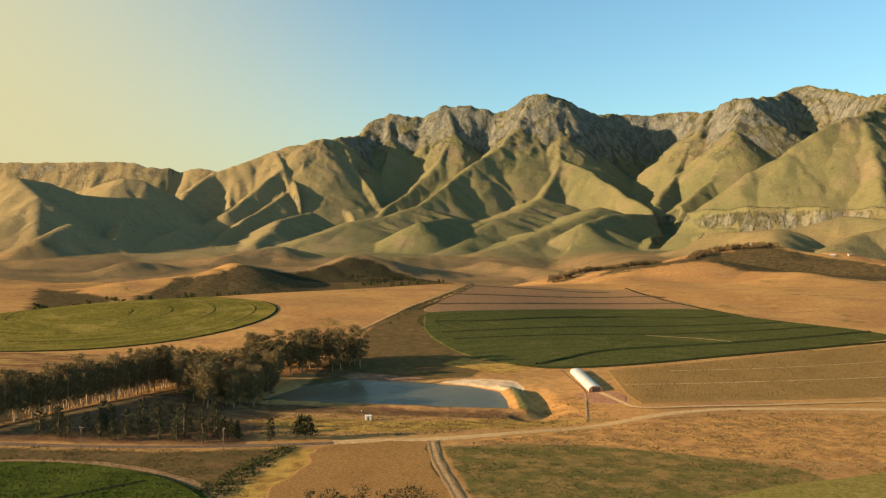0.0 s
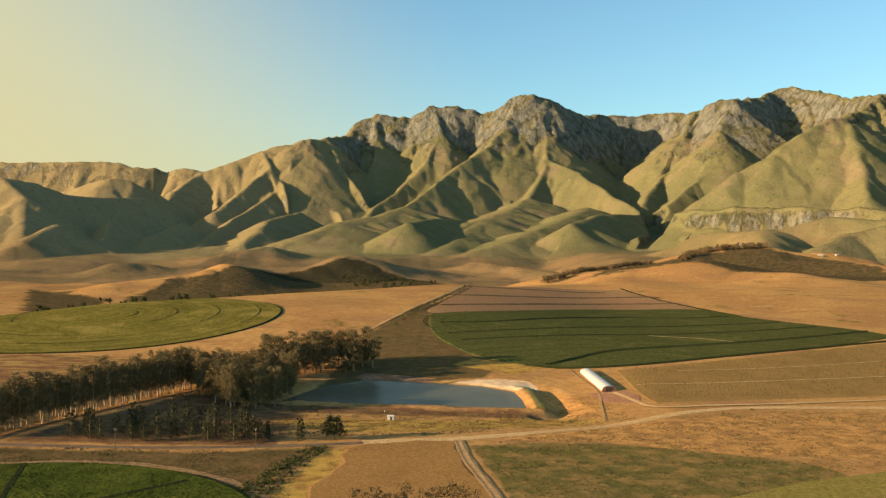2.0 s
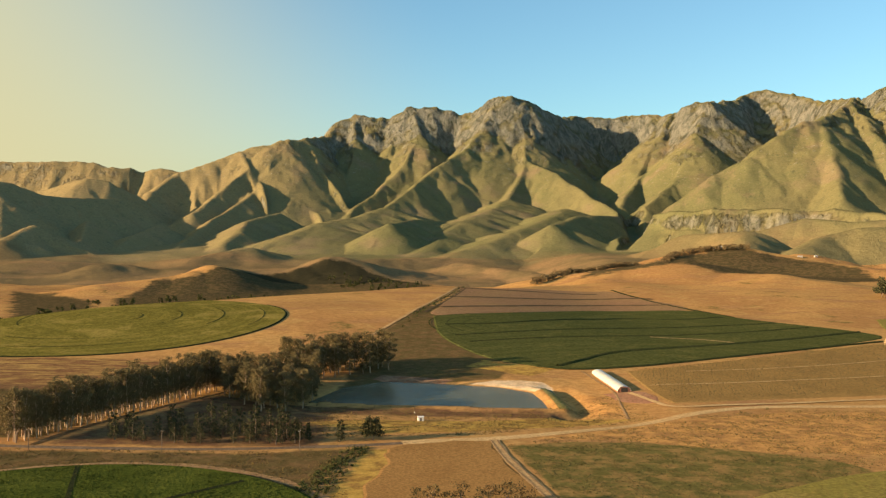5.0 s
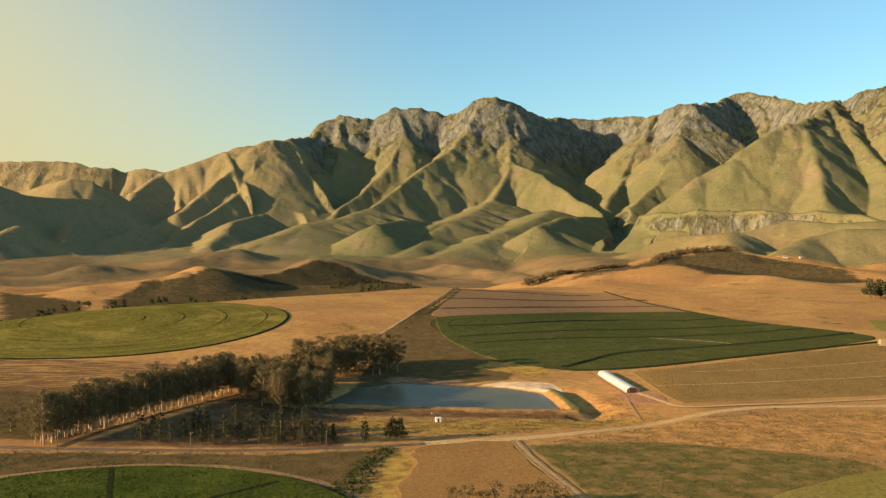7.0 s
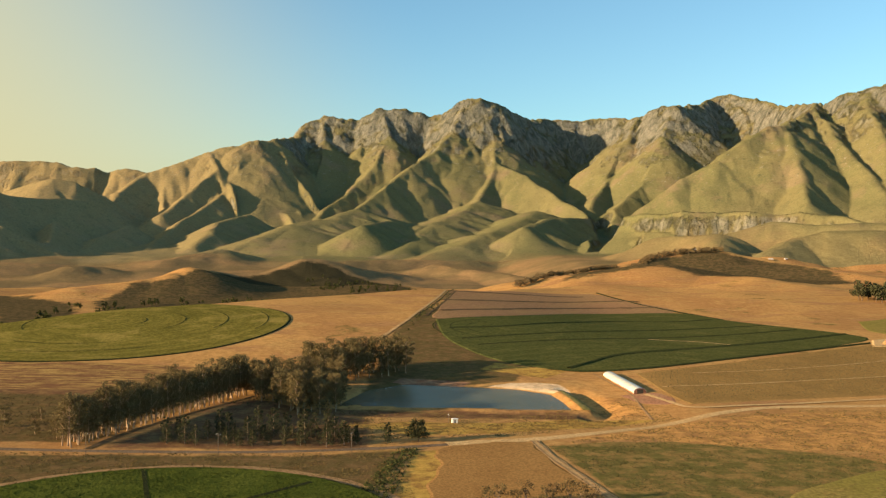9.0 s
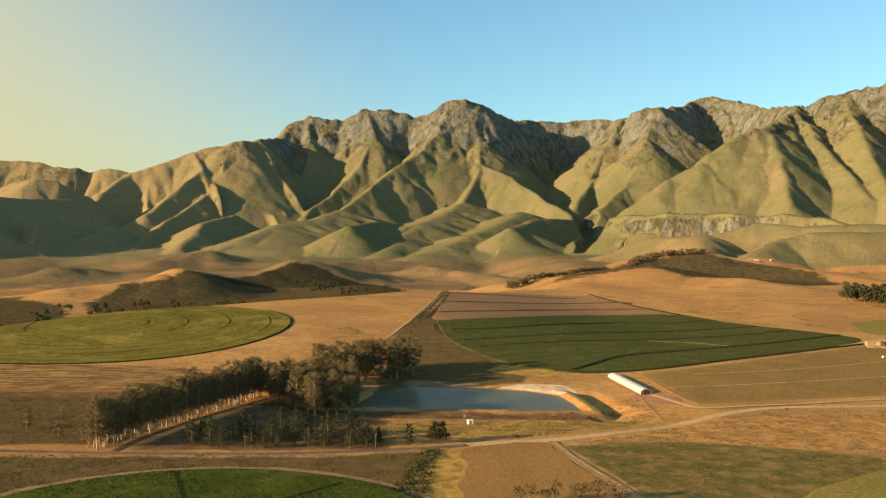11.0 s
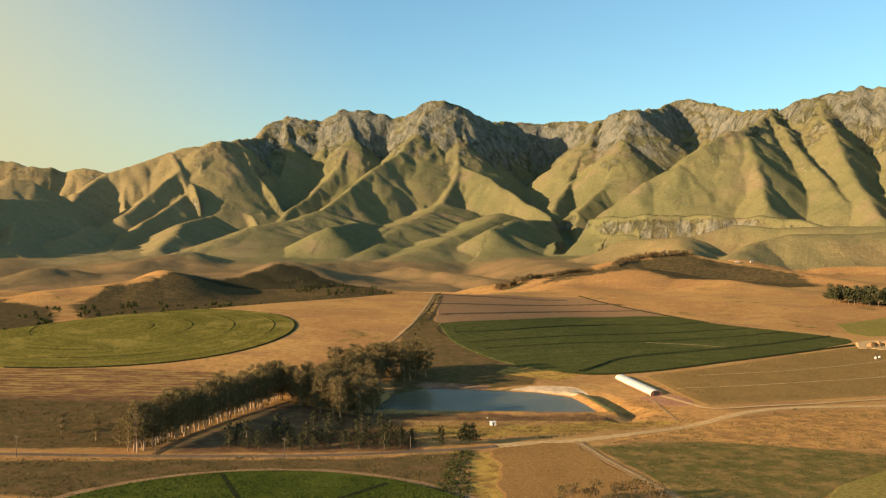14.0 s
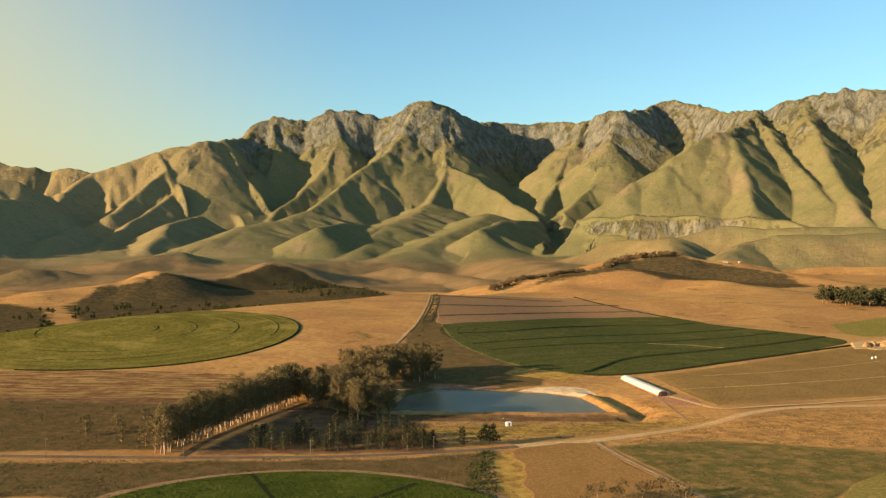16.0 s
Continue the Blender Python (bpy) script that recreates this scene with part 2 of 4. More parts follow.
# domed summit
spur("crag", [(-50, 4515, 695), (10, 4515, 695), (70, 4465, 720), (110, 4445, 750), (160, 4430, 765), (215, 4420, 770), (300, 4450, 750), (390, 4520, 710), (490, 4640, 690), (605, 4730, 715), (765, 4765, 700), (915, 4745, 720), (1035, 4585, 700), (1055, 4425, 690)])
# east crest
spur("crag", [(1055, 4425, 690), (1090, 4180, 710), (1140, 4130, 700), (1270, 4280, 730), (1400, 4455, 780), (1490, 4455, 810), (1590, 4335, 770), (1625, 4085, 695), (1590, 3630, 640), (1565, 3480, 610), (1565, 3330, 635), (1595, 3230, 635), (1690, 3135, 655), (1850, 3035, 630), (2070, 2935, 615)])
# spurs of the west shoulder
spur("ridge", [(-1275, 3845, 340), (-1325, 3640, 240), (-1335, 3510, 175), (-1340, 3390, 120), (-1360, 3270, 80), (-1385, 3085, 35), (-1335, 2785, -20)])
spur("ridge", [(-1025, 3930, 440), (-960, 3800, 355), (-1030, 3600, 235), (-1065, 3370, 145)])
spur("ridge", [(-900, 3985, 480), (-865, 3850, 360), (-880, 3720, 270), (-920, 3560, 200), (-965, 3370, 135), (-970, 3140, 70), (-965, 2760, -5)])
spur("ridge", [(-765, 4080, 515), (-745, 3950, 365), (-680, 3830, 270), (-590, 3700, 195), (-560, 3580, 145)])
spur("lobe", [(-1130, 3180, 100), (-1135, 2960, 60), (-1130, 2740, 0)])
spur("lobe", [(-745, 3420, 150), (-805, 3200, 115), (-775, 2990, 75), (-795, 2800, 25), (-800, 2700, 0)])
# spurs of the main crest
spur("ridge", [(-575, 4510, 695), (-570, 4355, 540), (-520, 4205, 385), (-515, 4050, 255)])
spur("ridge", [(-400, 4510, 670), (-390, 4335, 510), (-360, 4180, 400)])
spur("ridge", [(-285, 4490, 730), (-235, 4330, 565), (-295, 4120, 410), (-375, 3930, 290), (-455, 3750, 205), (-495, 3600, 150)])
spur("ridge", [(140, 4435, 760), (80, 4265, 590), (-5, 4110, 480), (-130, 3910, 375), (-230, 3690, 270), (-320, 3480, 175), (-405, 3330, 140)])
spur("apron", [(-320, 3480, 175), (-420, 3300, 135), (-520, 3130, 110), (-600, 2930, 65), (-665, 2740, 15)])
spur("lobe", [(-280, 2960, 85), (-310, 2830, 45), (-370, 2660, -5)])
spur("lobe", [(-250, 2880, 105), (-175, 3120, 125), (-75, 3370, 120)])
spur("ridge", [(165, 4415, 695), (150, 4225, 530), (75, 4020, 375), (-5, 3870, 280), (-90, 3590, 150)])
spur("ridge", [(265, 4430, 715), (280, 4265, 560), (275, 4075, 420), (225, 3910, 310), (190, 3720, 220), (105, 3520, 175)])
spur("apron", [(190, 3720, 220), (105, 3520, 175), (-15, 3220, 120), (-75, 2900, 55), (-145, 2610, 5)])
spur("ridge", [(275, 4075, 420), (405, 3915, 345), (500, 3665, 245), (590, 3430, 165), (640, 3300, 145)])
spur("apron", [(385, 3400, 175), (265, 3060, 115), (165, 2880, 85), (70, 2690, 45), (5, 2600, 25)])
spur("lobe", [(285, 2760, 105), (385, 2990, 140), (630, 3300, 145)])
spur("ridge", [(425, 4540, 695), (420, 4365, 520), (450, 4215, 395)])
# spurs of the east crest
spur("ridge", [(1015, 4375, 680), (910, 4190, 550), (895, 4070, 415), (760, 3915, 320), (625, 3565, 190)])
spur("ridge", [(1130, 4130, 700), (1030, 3975, 535), (1015, 3870, 400), (855, 3670, 285), (695, 3465, 185)])
spur("ridge", [(1375, 4400, 735), (1390, 4250, 615), (1345, 4080, 475), (1220, 3900, 380)])
spur("ridge", [(1510, 4435, 800), (1515, 4280, 685), (1480, 4130, 570)])
# great grassy spur
spur("flank", [(1185, 2990, 465), (1125, 2960, 455), (1015, 2890, 395), (925, 2830, 330), (800, 2815, 270), (735, 2800, 225), (675, 2750, 170)])
spur("flank", [(1185, 2990, 465), (1145, 2800, 365), (1110, 2620, 250), (1075, 2480, 180)])
spur("flank", [(1545, 3530, 625), (1415, 3300, 570), (1280, 3100, 500), (1185, 2990, 465)])
spur("flank", [(1415, 3300, 570), (1390, 3100, 495), (1365, 2930, 405), (1335, 2720, 300), (1305, 2500, 205)])
spur("flank", [(1595, 3230, 635), (1490, 2930, 455), (1390, 2625, 285), (1320, 2320, 155)])
spur("flank", [(1850, 3035, 630), (1685, 2730, 400), (1425, 2320, 200)])
# rock band
spur("cliff", [(590, 2740, 140), (630, 2660, 150), (670, 2615, 145), (710, 2545, 155), (815, 2515, 150), (875, 2455, 155), (950, 2445, 145), (995, 2365, 150), (1055, 2325, 140), (1150, 2220, 140)])
# far range
spur("scarp", [(-3055, 4675, 445), (-2445, 4680, 445), (-2155, 4685, 450), (-2025, 4685, 445), (-1955, 4685, 420), (-1845, 4710, 420), (-1780, 4730, 395), (-1725, 4730, 415), (-1635, 4730, 415), (-1540, 4730, 390)])
# near western hills
spur("ridge", [(-2090, 3000, 215), (-1835, 2970, 240), (-1665, 2950, 255), (-1575, 2990, 235), (-1525, 3050, 205), (-1455, 3150, 195), (-1310, 3400, 200)])
spur("ridge", [(-1745, 3520, 230), (-1590, 3450, 265), (-1505, 3400, 280), (-1435, 3420, 270), (-1340, 3500, 220)])
spur("lobe", [(-1665, 2950, 255), (-1525, 2800, 180), (-1420, 2650, 100), (-1345, 2480, 35), (-1315, 2380, -15)])
spur("lobe", [(-1835, 2970, 240), (-1760, 2790, 140), (-1535, 2560, 50), (-1470, 2400, -15)])
spur("lobe", [(-1305, 2600, 90), (-1325, 2450, 45), (-1330, 2400, 25)])
spur("ridge", [(-1285, 2960, 110), (-1245, 2840, 70), (-1200, 2640, 35), (-1180, 2460, -5)])
# floor of the dark gorge between the summit and the great spur
GORGE = [(650, 3420), (575, 2950), (510, 2700), (410, 2480)]
# east foothills
hill(80, [(385, 2257, -1), (452, 2158, 38), (538, 2060, 77), (626, 1961, 86), (624, 1930, 86), (612, 1860, 70), (571, 1770, 51)])
hill(75, [(703, 2162, 85), (843, 2164, 120), (932, 2115, 109), (1017, 2066, 116), (1148, 2018, 119)])
hill(72, [(612, 1660, 33), (754, 1813, 81), (824, 1814, 95), (941, 1815, 96), (1081, 1817, 103)])
# west foothills
hill(150, [(-1353, 2187, -15), (-1139, 2189, -7), (-1018, 2241, 0), (-892, 2292, -4), (-713, 2344, 9), (-672, 2445, 19), (-624, 2496, 27), (-575, 2546, 5)])
hill(120, [(-883, 1892, -33), (-831, 1943, -4), (-774, 1993, -9)])
hill(150, [(-608, 1495, -15), (-538, 1546, -6), (-493, 1597, 6), (-461, 1647, 17), (-426, 1748, 5), (-369, 1798, 1)])
hill(145, [(-358, 1748, -6), (-322, 1799, 9), (-297, 1849, 19), (-263, 1880, 16), (-192, 1900, -1), (-121, 1951, -12)])
hill(140, [(-287, 2249, -7), (-234, 2300, 2), (-148, 2351, 2), (5, 2403, 9), (132, 2454, 3)])
hill(120, [(5, 2203, 9), (136, 2004, -7), (193, 1805, -10)])
# golden hill
hill(200, [(166, 1234, 10), (237, 1276, 26), (302, 1306, 36), (339, 1287, 36), (371, 1227, 24), (417, 1158, 25), (457, 1108, 19), (471, 1028, 11), (501, 958, 0)])
# dark hill
hill(150, [(120, 1354, 0), (195, 1455, 7), (302, 1526, 24), (391, 1568, 39), (463, 1609, 54), (519, 1589, 53), (591, 1510, 36), (643, 1410, 27), (682, 1311, 19)])


def ridge_rise(line, x, y, base, slope, soft, power, ribs=0.0, rib=110.0):
    """Height over base of a ridge along a crest line; ribs and gullies run down its flanks."""
    best, run = np.zeros(x.shape), 0.0
    for (ax, ay, az), (bx, by, bz) in zip(line, line[1:]):
        ux, uy = bx - ax, by - ay
        size = math.hypot(ux, uy)
        reach = max(az, bz, 30) / slope * (2.2 if ribs else 1.3) + 80
        k = (x > min(ax, bx) - reach) & (x < max(ax, bx) + reach) & (y > min(ay, by) - reach) & (y < max(ay, by) + reach)
        xk, yk, zk = x[k], y[k], base[k]
        s = np.clip(((xk - ax) * ux + (yk - ay) * uy) / (size * size), 0, 1)
        dist = np.hypot(xk - ax - s * ux, yk - ay - s * uy)
        top = np.maximum(az + s * (bz - az) - zk, 0.5)
        steep = slope * (0.88 + 0.12 * ramp(50, 380, top)) if ribs and slope < 1.0 else slope
        u = (np.sqrt(dist * dist + soft * soft) - soft) * steep / (top + 8)
        if ribs:
            hand = np.where((xk - ax) * uy - (yk - ay) * ux > 0, 31.0, 0.0)
            along = run + s * size
            u = u * (1 + ribs * ramp(0, 90, dist) * (perlin(along / rib, hand + ax * 0.01 + dist / 420) + 0.5 * perlin(along / rib * 2.3, hand + dist / 200)))
        best[k] = np.maximum(best[k], top * np.clip(1 - u, 0, 1) ** power)
        run += size
    return best


def plain_z(x, y):
    """The farmland: nearly level, rising to a broad crest, then dipping."""
    z = 14 * ramp(480, 720, y) * (1 - 0.75 * ramp(-20, 180, x)) + 9 * ramp(750, 950, y) * ramp(120, 350, x)
    lip = np.clip(1025 + 1.25 * x, 520, 1000) + 1.25 * np.maximum(x - 60, 0)
    west = 1 - ramp(140, 340, x)
    z = z - 46 * ramp(0, 230, y - lip) * west + 6 * ramp(900, 1120, y) * ramp(0, 100, x) * (1 - ramp(200, 300, x)) + 10 * ramp(1300, 2300, y)
    z = z + 24 * ramp(2150, 2600, y) * west + 40 * ramp(2650, 3600, y)
    z = z + 50 * ramp(2400, 4200, y)
    z = z - 3.0 * ramp(335, 380, y) * (1 - ramp(430, 520, y)) * (1 - ramp(70, 120, x)) * ramp(-90, -40, x)
    return z + 0.8 * perlin(x / 130, y / 130) * ramp(150, 500, np.abs(y))


WATER_Z = -3.6
# Pond outline: front bank, east bank, ragged north shore.
POND = [(-56, 404), (-20, 398), (60.5, 394.5), (58.5, 420), (55, 441), (38, 456), (10, 463), (-24, 469), (-44, 448)]


def outline_side(outline, x, y):
    """Signed distance to an outline, inside negative."""
    best, inside = np.full(x.shape, 1e9), np.zeros(x.shape, bool)
    for (ax, ay), (bx, by) in zip(outline, outline[1:] + outline[:1]):
        ux, uy = bx - ax, by - ay
        s = np.clip(((x - ax) * ux + (y - ay) * uy) / (ux * ux + uy * uy), 0, 1)
        best = np.minimum(best, np.hypot(x - ax - s * ux, y - ay - s * uy))
        cross = ((ay > y) != (by > y)) & (x < ux * (y - ay) / (uy if uy else 1e-9) + ax)
        inside ^= cross
    return np.where(inside, -best, best)


def land_z(x, y):
    x, y = np.asarray(x, float), np.asarray(y, float)
    z = plain_z(x, y)
    # rounded foothills
    far = y > 880
    if far.any():
        xf, yf, zf = x[far], y[far], z[far]
        wx, wy = xf + 24 * fbm(xf, yf, 230, 3), yf + 24 * fbm(yf, xf, 230, 3)
        rise = np.zeros(xf.shape)
        for width, line in hills:
            r = ridge_rise(line, wx, wy, zf, 44.0 / width, 26.0, 1.3)
            rise = np.maximum(rise, r) + 3.0 * np.exp(-np.abs(rise - r) / 4.0) * ramp(0, 8, np.minimum(rise, r))
        roll = 11 * fbm(xf, yf * 0.8, 380, 2) * ramp(1300, 1700, yf) * (1 - ramp(2350, 2750, yf)) * ramp(150, -50, xf)
        z[far] = zf + rise + roll + 2.2 * fbm(xf, yf, 120, 3) * ramp(1200, 1900, yf)
    # mountain
    far = y > 2050
    if far.any():
        xf, yf, zf = x[far], y[far], z[far]
        wx, wy = xf + 14 * fbm(xf, yf, 260, 3), yf + 14 * fbm(yf + 900, xf, 260, 3)
        high = np.zeros(xf.shape)
        for kind, line in spurs:
            high = np.maximum(high, ridge_rise(line, wx, wy, zf, *FLANKS[kind]))
        gap = np.full(xf.shape, 1e9)
        for (ax, ay), (bx, by) in zip(GORGE, GORGE[1:]):
            ux, uy = bx - ax, by - ay
            t = np.clip(((wx - ax) * ux + (wy - ay) * uy) / (ux * ux + uy * uy), 0, 1)
            gap = np.minimum(gap, np.hypot(wx - ax - t * ux, wy - ay - t * uy))
        high = np.minimum(high, 4 + np.maximum(gap - 18, 0) * 2.0)
        rough = fbm(xf, yf, 95, 5, True) - 0.75
        z[far] = zf + (high + rough * (np.clip(high, 0, 120) * 0.02 + np.clip(high - 230, 0, 300) * 0.024)) * ramp(2060, 2320, yf)
    # dam and basin
    near = (np.abs(x) < 160) & (y > 340) & (y < 520)
    if near.any():
        xn, yn, zn = x[near], y[near], z[near]
        d = outline_side(POND, xn, yn)
        wall = np.maximum(ramp(420, 407, yn), ramp(46, 56, xn) * ramp(475, 455, yn)) * ramp(-62, -30, xn)
        crest = WATER_Z + 1.5
        bank = np.where(d < 5, crest, crest - (d - 5) * 0.55)
        zn = np.where((wall > 0.5) & (d > 0), np.maximum(zn - 3.0 * ramp(24, 6, d) * ramp(56, 64, xn) * ramp(470, 440, yn), bank), zn)
        zn = np.where(d < 0, np.maximum(WATER_Z + 0.9 + d * 0.35, WATER_Z - 3), zn)
        shore = (d >= 0) & (wall <= 0.5)
        zn = np.where(shore, WATER_Z + 0.9 + (np.maximum(zn, WATER_Z + 0.9) - WATER_Z - 0.9) * ramp(0, 25, d), zn)
        z[near] = zn
    return z


def mesh_object(name, verts, faces, material, smooth=True):
    me = bpy.data.meshes.new(name)
    me.vertices.add(len(verts))
    me.vertices.foreach_set("co", np.asarray(verts, np.float32).ravel())
    faces = np.asarray(faces, np.int32)
    k = faces.shape[1]
    me.loops.add(faces.size)
    me.loops.foreach_set("vertex_index", faces.ravel())
    me.polygons.add(len(faces))
    me.polygons.foreach_set("loop_start", np.arange(0, faces.size, k, dtype=np.int32))
    me.polygons.foreach_set("loop_total", np.full(len(faces), k, np.int32))
    me.polygons.foreach_set("use_smooth", np.full(len(faces), smooth))
    me.update(calc_edges=True)
    me.materials.append(material)
    return new(name, me)


def sheet(name, x, y, material):
    """Grid of vertices (rows by columns) draped over the land."""
    z = land_z(x.ravel(), y.ravel())
    n, m = x.shape
    i = np.arange(n * m).reshape(n, m)
    quads = np.stack([i[:-1, :-1], i[:-1, 1:], i[1:, 1:], i[1:, :-1]], -1).reshape(-1, 4)
    return mesh_object(name, np.stack([x.ravel(), y.ravel(), z], -1), quads, material)


side = np.array([0.72, 0.85, 1.1, 1.6, 2.6, 5, 10, 20])
fan = np.concatenate([-side[::-1], np.linspace(-0.66, 0.66, 760), side])
near_rows = np.concatenate([np.linspace(-230, 140, 12)[:-1], np.linspace(140, 1000, 330)[:-1], np.linspace(1000, 1680, 110)])
far_rows = np.concatenate([np.linspace(1680, 2320, 80)[:-1], np.linspace(2320, 4780, 335), np.linspace(4800, 4900, 8)])


def fan_grid(rows):
    y = np.repeat(rows[:, None], len(fan), 1)
    return np.clip(fan[None, :] * (y + 250), -4900, 4900), y


ground = sheet("ground", *fan_grid(near_rows), GROUND)

tagged(ground, "dry golden farmland rolling towards the hills", "ground", kind="structure")
mountains = sheet("mountain_range", *fan_grid(far_rows), MOUNTAIN)
tagged(mountains, "rocky mountain range with green and tan spurs", "mountain", kind="structure")
bx, by = np.meshgrid(np.linspace(-4900, 4900, 40), np.linspace(-4900, -230, 20))
tagged(sheet("ground_behind", bx, by, GROUND), "dry farmland behind the valley road", "ground", kind="structure")


def cover(name, outlines, soft):
    """How fully a kind of growth covers the ground, stored per vertex, with soft borders."""
    for sheet_mesh in (ground.data, mountains.data):
        cover_mesh(sheet_mesh, name, outlines, soft)


def cover_mesh(me, name, outlines, soft):
    co = np.empty(len(me.vertices) * 3, np.float32)
    me.vertices.foreach_get("co", co)
    x, y = co[0::3].astype(float), co[1::3].astype(float)
    v = np.zeros(x.shape)
    for outline in outlines:
        xs, ys = [p[0] for p in outline], [p[1] for p in outline]
        k = (x > min(xs) - soft) & (x < max(xs) + soft) & (y > min(ys) - soft) & (y < max(ys) + soft)
        v[k] = np.maximum(v[k], ramp(soft, -soft, outline_side(outline, x[k], y[k])))
    me.attributes.new(name, "FLOAT", "POINT").data.foreach_set("value", v.astype(np.float32))


cover("meadow", [[(35, 316), (60, 323), (84, 325), (115, 315), (144, 303), (152, 290), (118, 266), (95, 250), (70, 222), (52, 215), (50, 250), (44, 280)]], 5.0)
# second and third outlines also paint in tree shade and the dim dam face
cover("rough", [[(-420, 470), (-330, 480), (-190, 478), (-110, 500), (-92, 480), (-100, 425), (-140, 400), (-260, 420), (-420, 420)], [(-126, 308), (-30, 310), (-34, 372), (-92, 402)], [(-60, 394), (62, 389), (68, 378), (-50, 378)]], 9.0)
cover("streaked", [[(-420, 512), (-254, 508), (-190, 510), (-128, 494), (-112, 455), (-118, 425), (-150, 425), (-180, 425), (-280, 430), (-420, 432)]], 9.0)
cover("olive", [[(-330, 308), (-200, 298), (-60, 299), (-18, 306), (-26, 250), (-150, 255), (-300, 270)], [(-400, 430), (-260, 424), (-142, 404), (-102, 425), (-112, 385), (-134, 318), (-200, 314), (-320, 322), (-420, 340)], [(-44, 440), (40, 472), (46, 515), (16, 600), (2, 740), (-14, 740), (-36, 610)]], 9.0)
cover("orange", [[(47, 328), (99, 360), (155, 382), (234, 392), (260, 340), (200, 310), (125, 313), (78, 326)], [(40, 398), (70, 440), (88, 425), (88, 380)]], 7.0)
cover("yellow", [[(-12, 308), (3, 309), (-1, 288), (-5, 262), (-6, 235), (-20, 235), (-18, 262), (-15, 290)], [(-44, 352), (-14, 330), (25, 338), (60, 352), (90, 372), (60, 380), (20, 366), (-20, 366)], [(55, 478), (20, 500), (30, 520), (70, 500)]], 5.0)
# scrubby hillsides; the dark cover also stands in for shade on them
cover("scrub", [
    [(-538, 1347), (-532, 1502), (-470, 1555), (-416, 1705), (-338, 1762), (-294, 1827), (-233, 1838), (-156, 1780), (-59, 1662), (-4, 1586), (-89, 1466), (-137, 921), (-219, 869), (-249, 839), (-282, 794)],
    [(173, 1227), (298, 1503), (385, 1543), (462, 1586), (514, 1573), (588, 1503), (638, 1399), (608, 1252), (486, 1181), (410, 1180), (362, 1224), (329, 1280), (268, 1263)],
    [(-764, 1475), (-693, 1449), (-546, 1305), (-339, 781), (-369, 721)],
], 40.0)
cover("sand", [[(22, 459), (39, 453), (51, 443), (56, 440), (64, 452), (60, 464), (48, 468), (34, 467)]], 3.0)
cover("mud", [[(-30, 466), (-8, 462), (8, 459), (14, 468), (-6, 474), (-26, 478)]], 3.0)

# ---- fields, roads and water ----
from mathutils import geometry


def smooth_line(pts, step):
    """Catmull-Rom curve through pts, resampled about every step metres."""
    p = np.array([pts[0], *pts, pts[-1]], float)
    p[0], p[-1] = 2 * p[1] - p[2], 2 * p[-2] - p[-3]
    out = []
    for a, b, c, d in zip(p, p[1:], p[2:], p[3:]):
        n = max(2, int(np.hypot(*(c - b)) / step))
        for t in np.arange(n) / n:
            out.append(0.5 * (2 * b + (c - a) * t + (2 * a - 5 * b + 4 * c - d) * t**2 + (3 * b - a - 3 * c + d) * t**3))
    return np.array([*out, p[-2]])


def strip(name, pts, width, lift, material, label, step=4.0, profile=(0, 0), kind="structure", category="", wander=0.0):
    """A band draped on the land along a smooth line; profile gives the heights across it."""
    line = smooth_line(pts, step)
    way = np.gradient(line, axis=0)
    way /= np.linalg.norm(way, axis=1)[:, None]
    off = np.stack([way[:, 1], -way[:, 0]], -1)
    wide = width * (1 + wander * perlin(line[:, 0] / 9, line[:, 1] / 9))
    cols = len(profile)
    v = []
    for k, h in enumerate(profile):
        q = line + off * ((k / (cols - 1) - 0.5) * wide)[:, None]
        v.append(np.stack([q[:, 0], q[:, 1], land_z(q[:, 0], q[:, 1]) + lift + h], -1))
    v = np.stack(v, 1)
    i = np.arange(len(line) * cols).reshape(-1, cols)
    quads = np.stack([i[:-1, :-1], i[:-1, 1:], i[1:, 1:], i[1:, :-1]], -1).reshape(-1, 4)
    ob = mesh_object(name, v.reshape(-1, 3), quads, material)
    return tagged(ob, label, category or name, kind=kind)


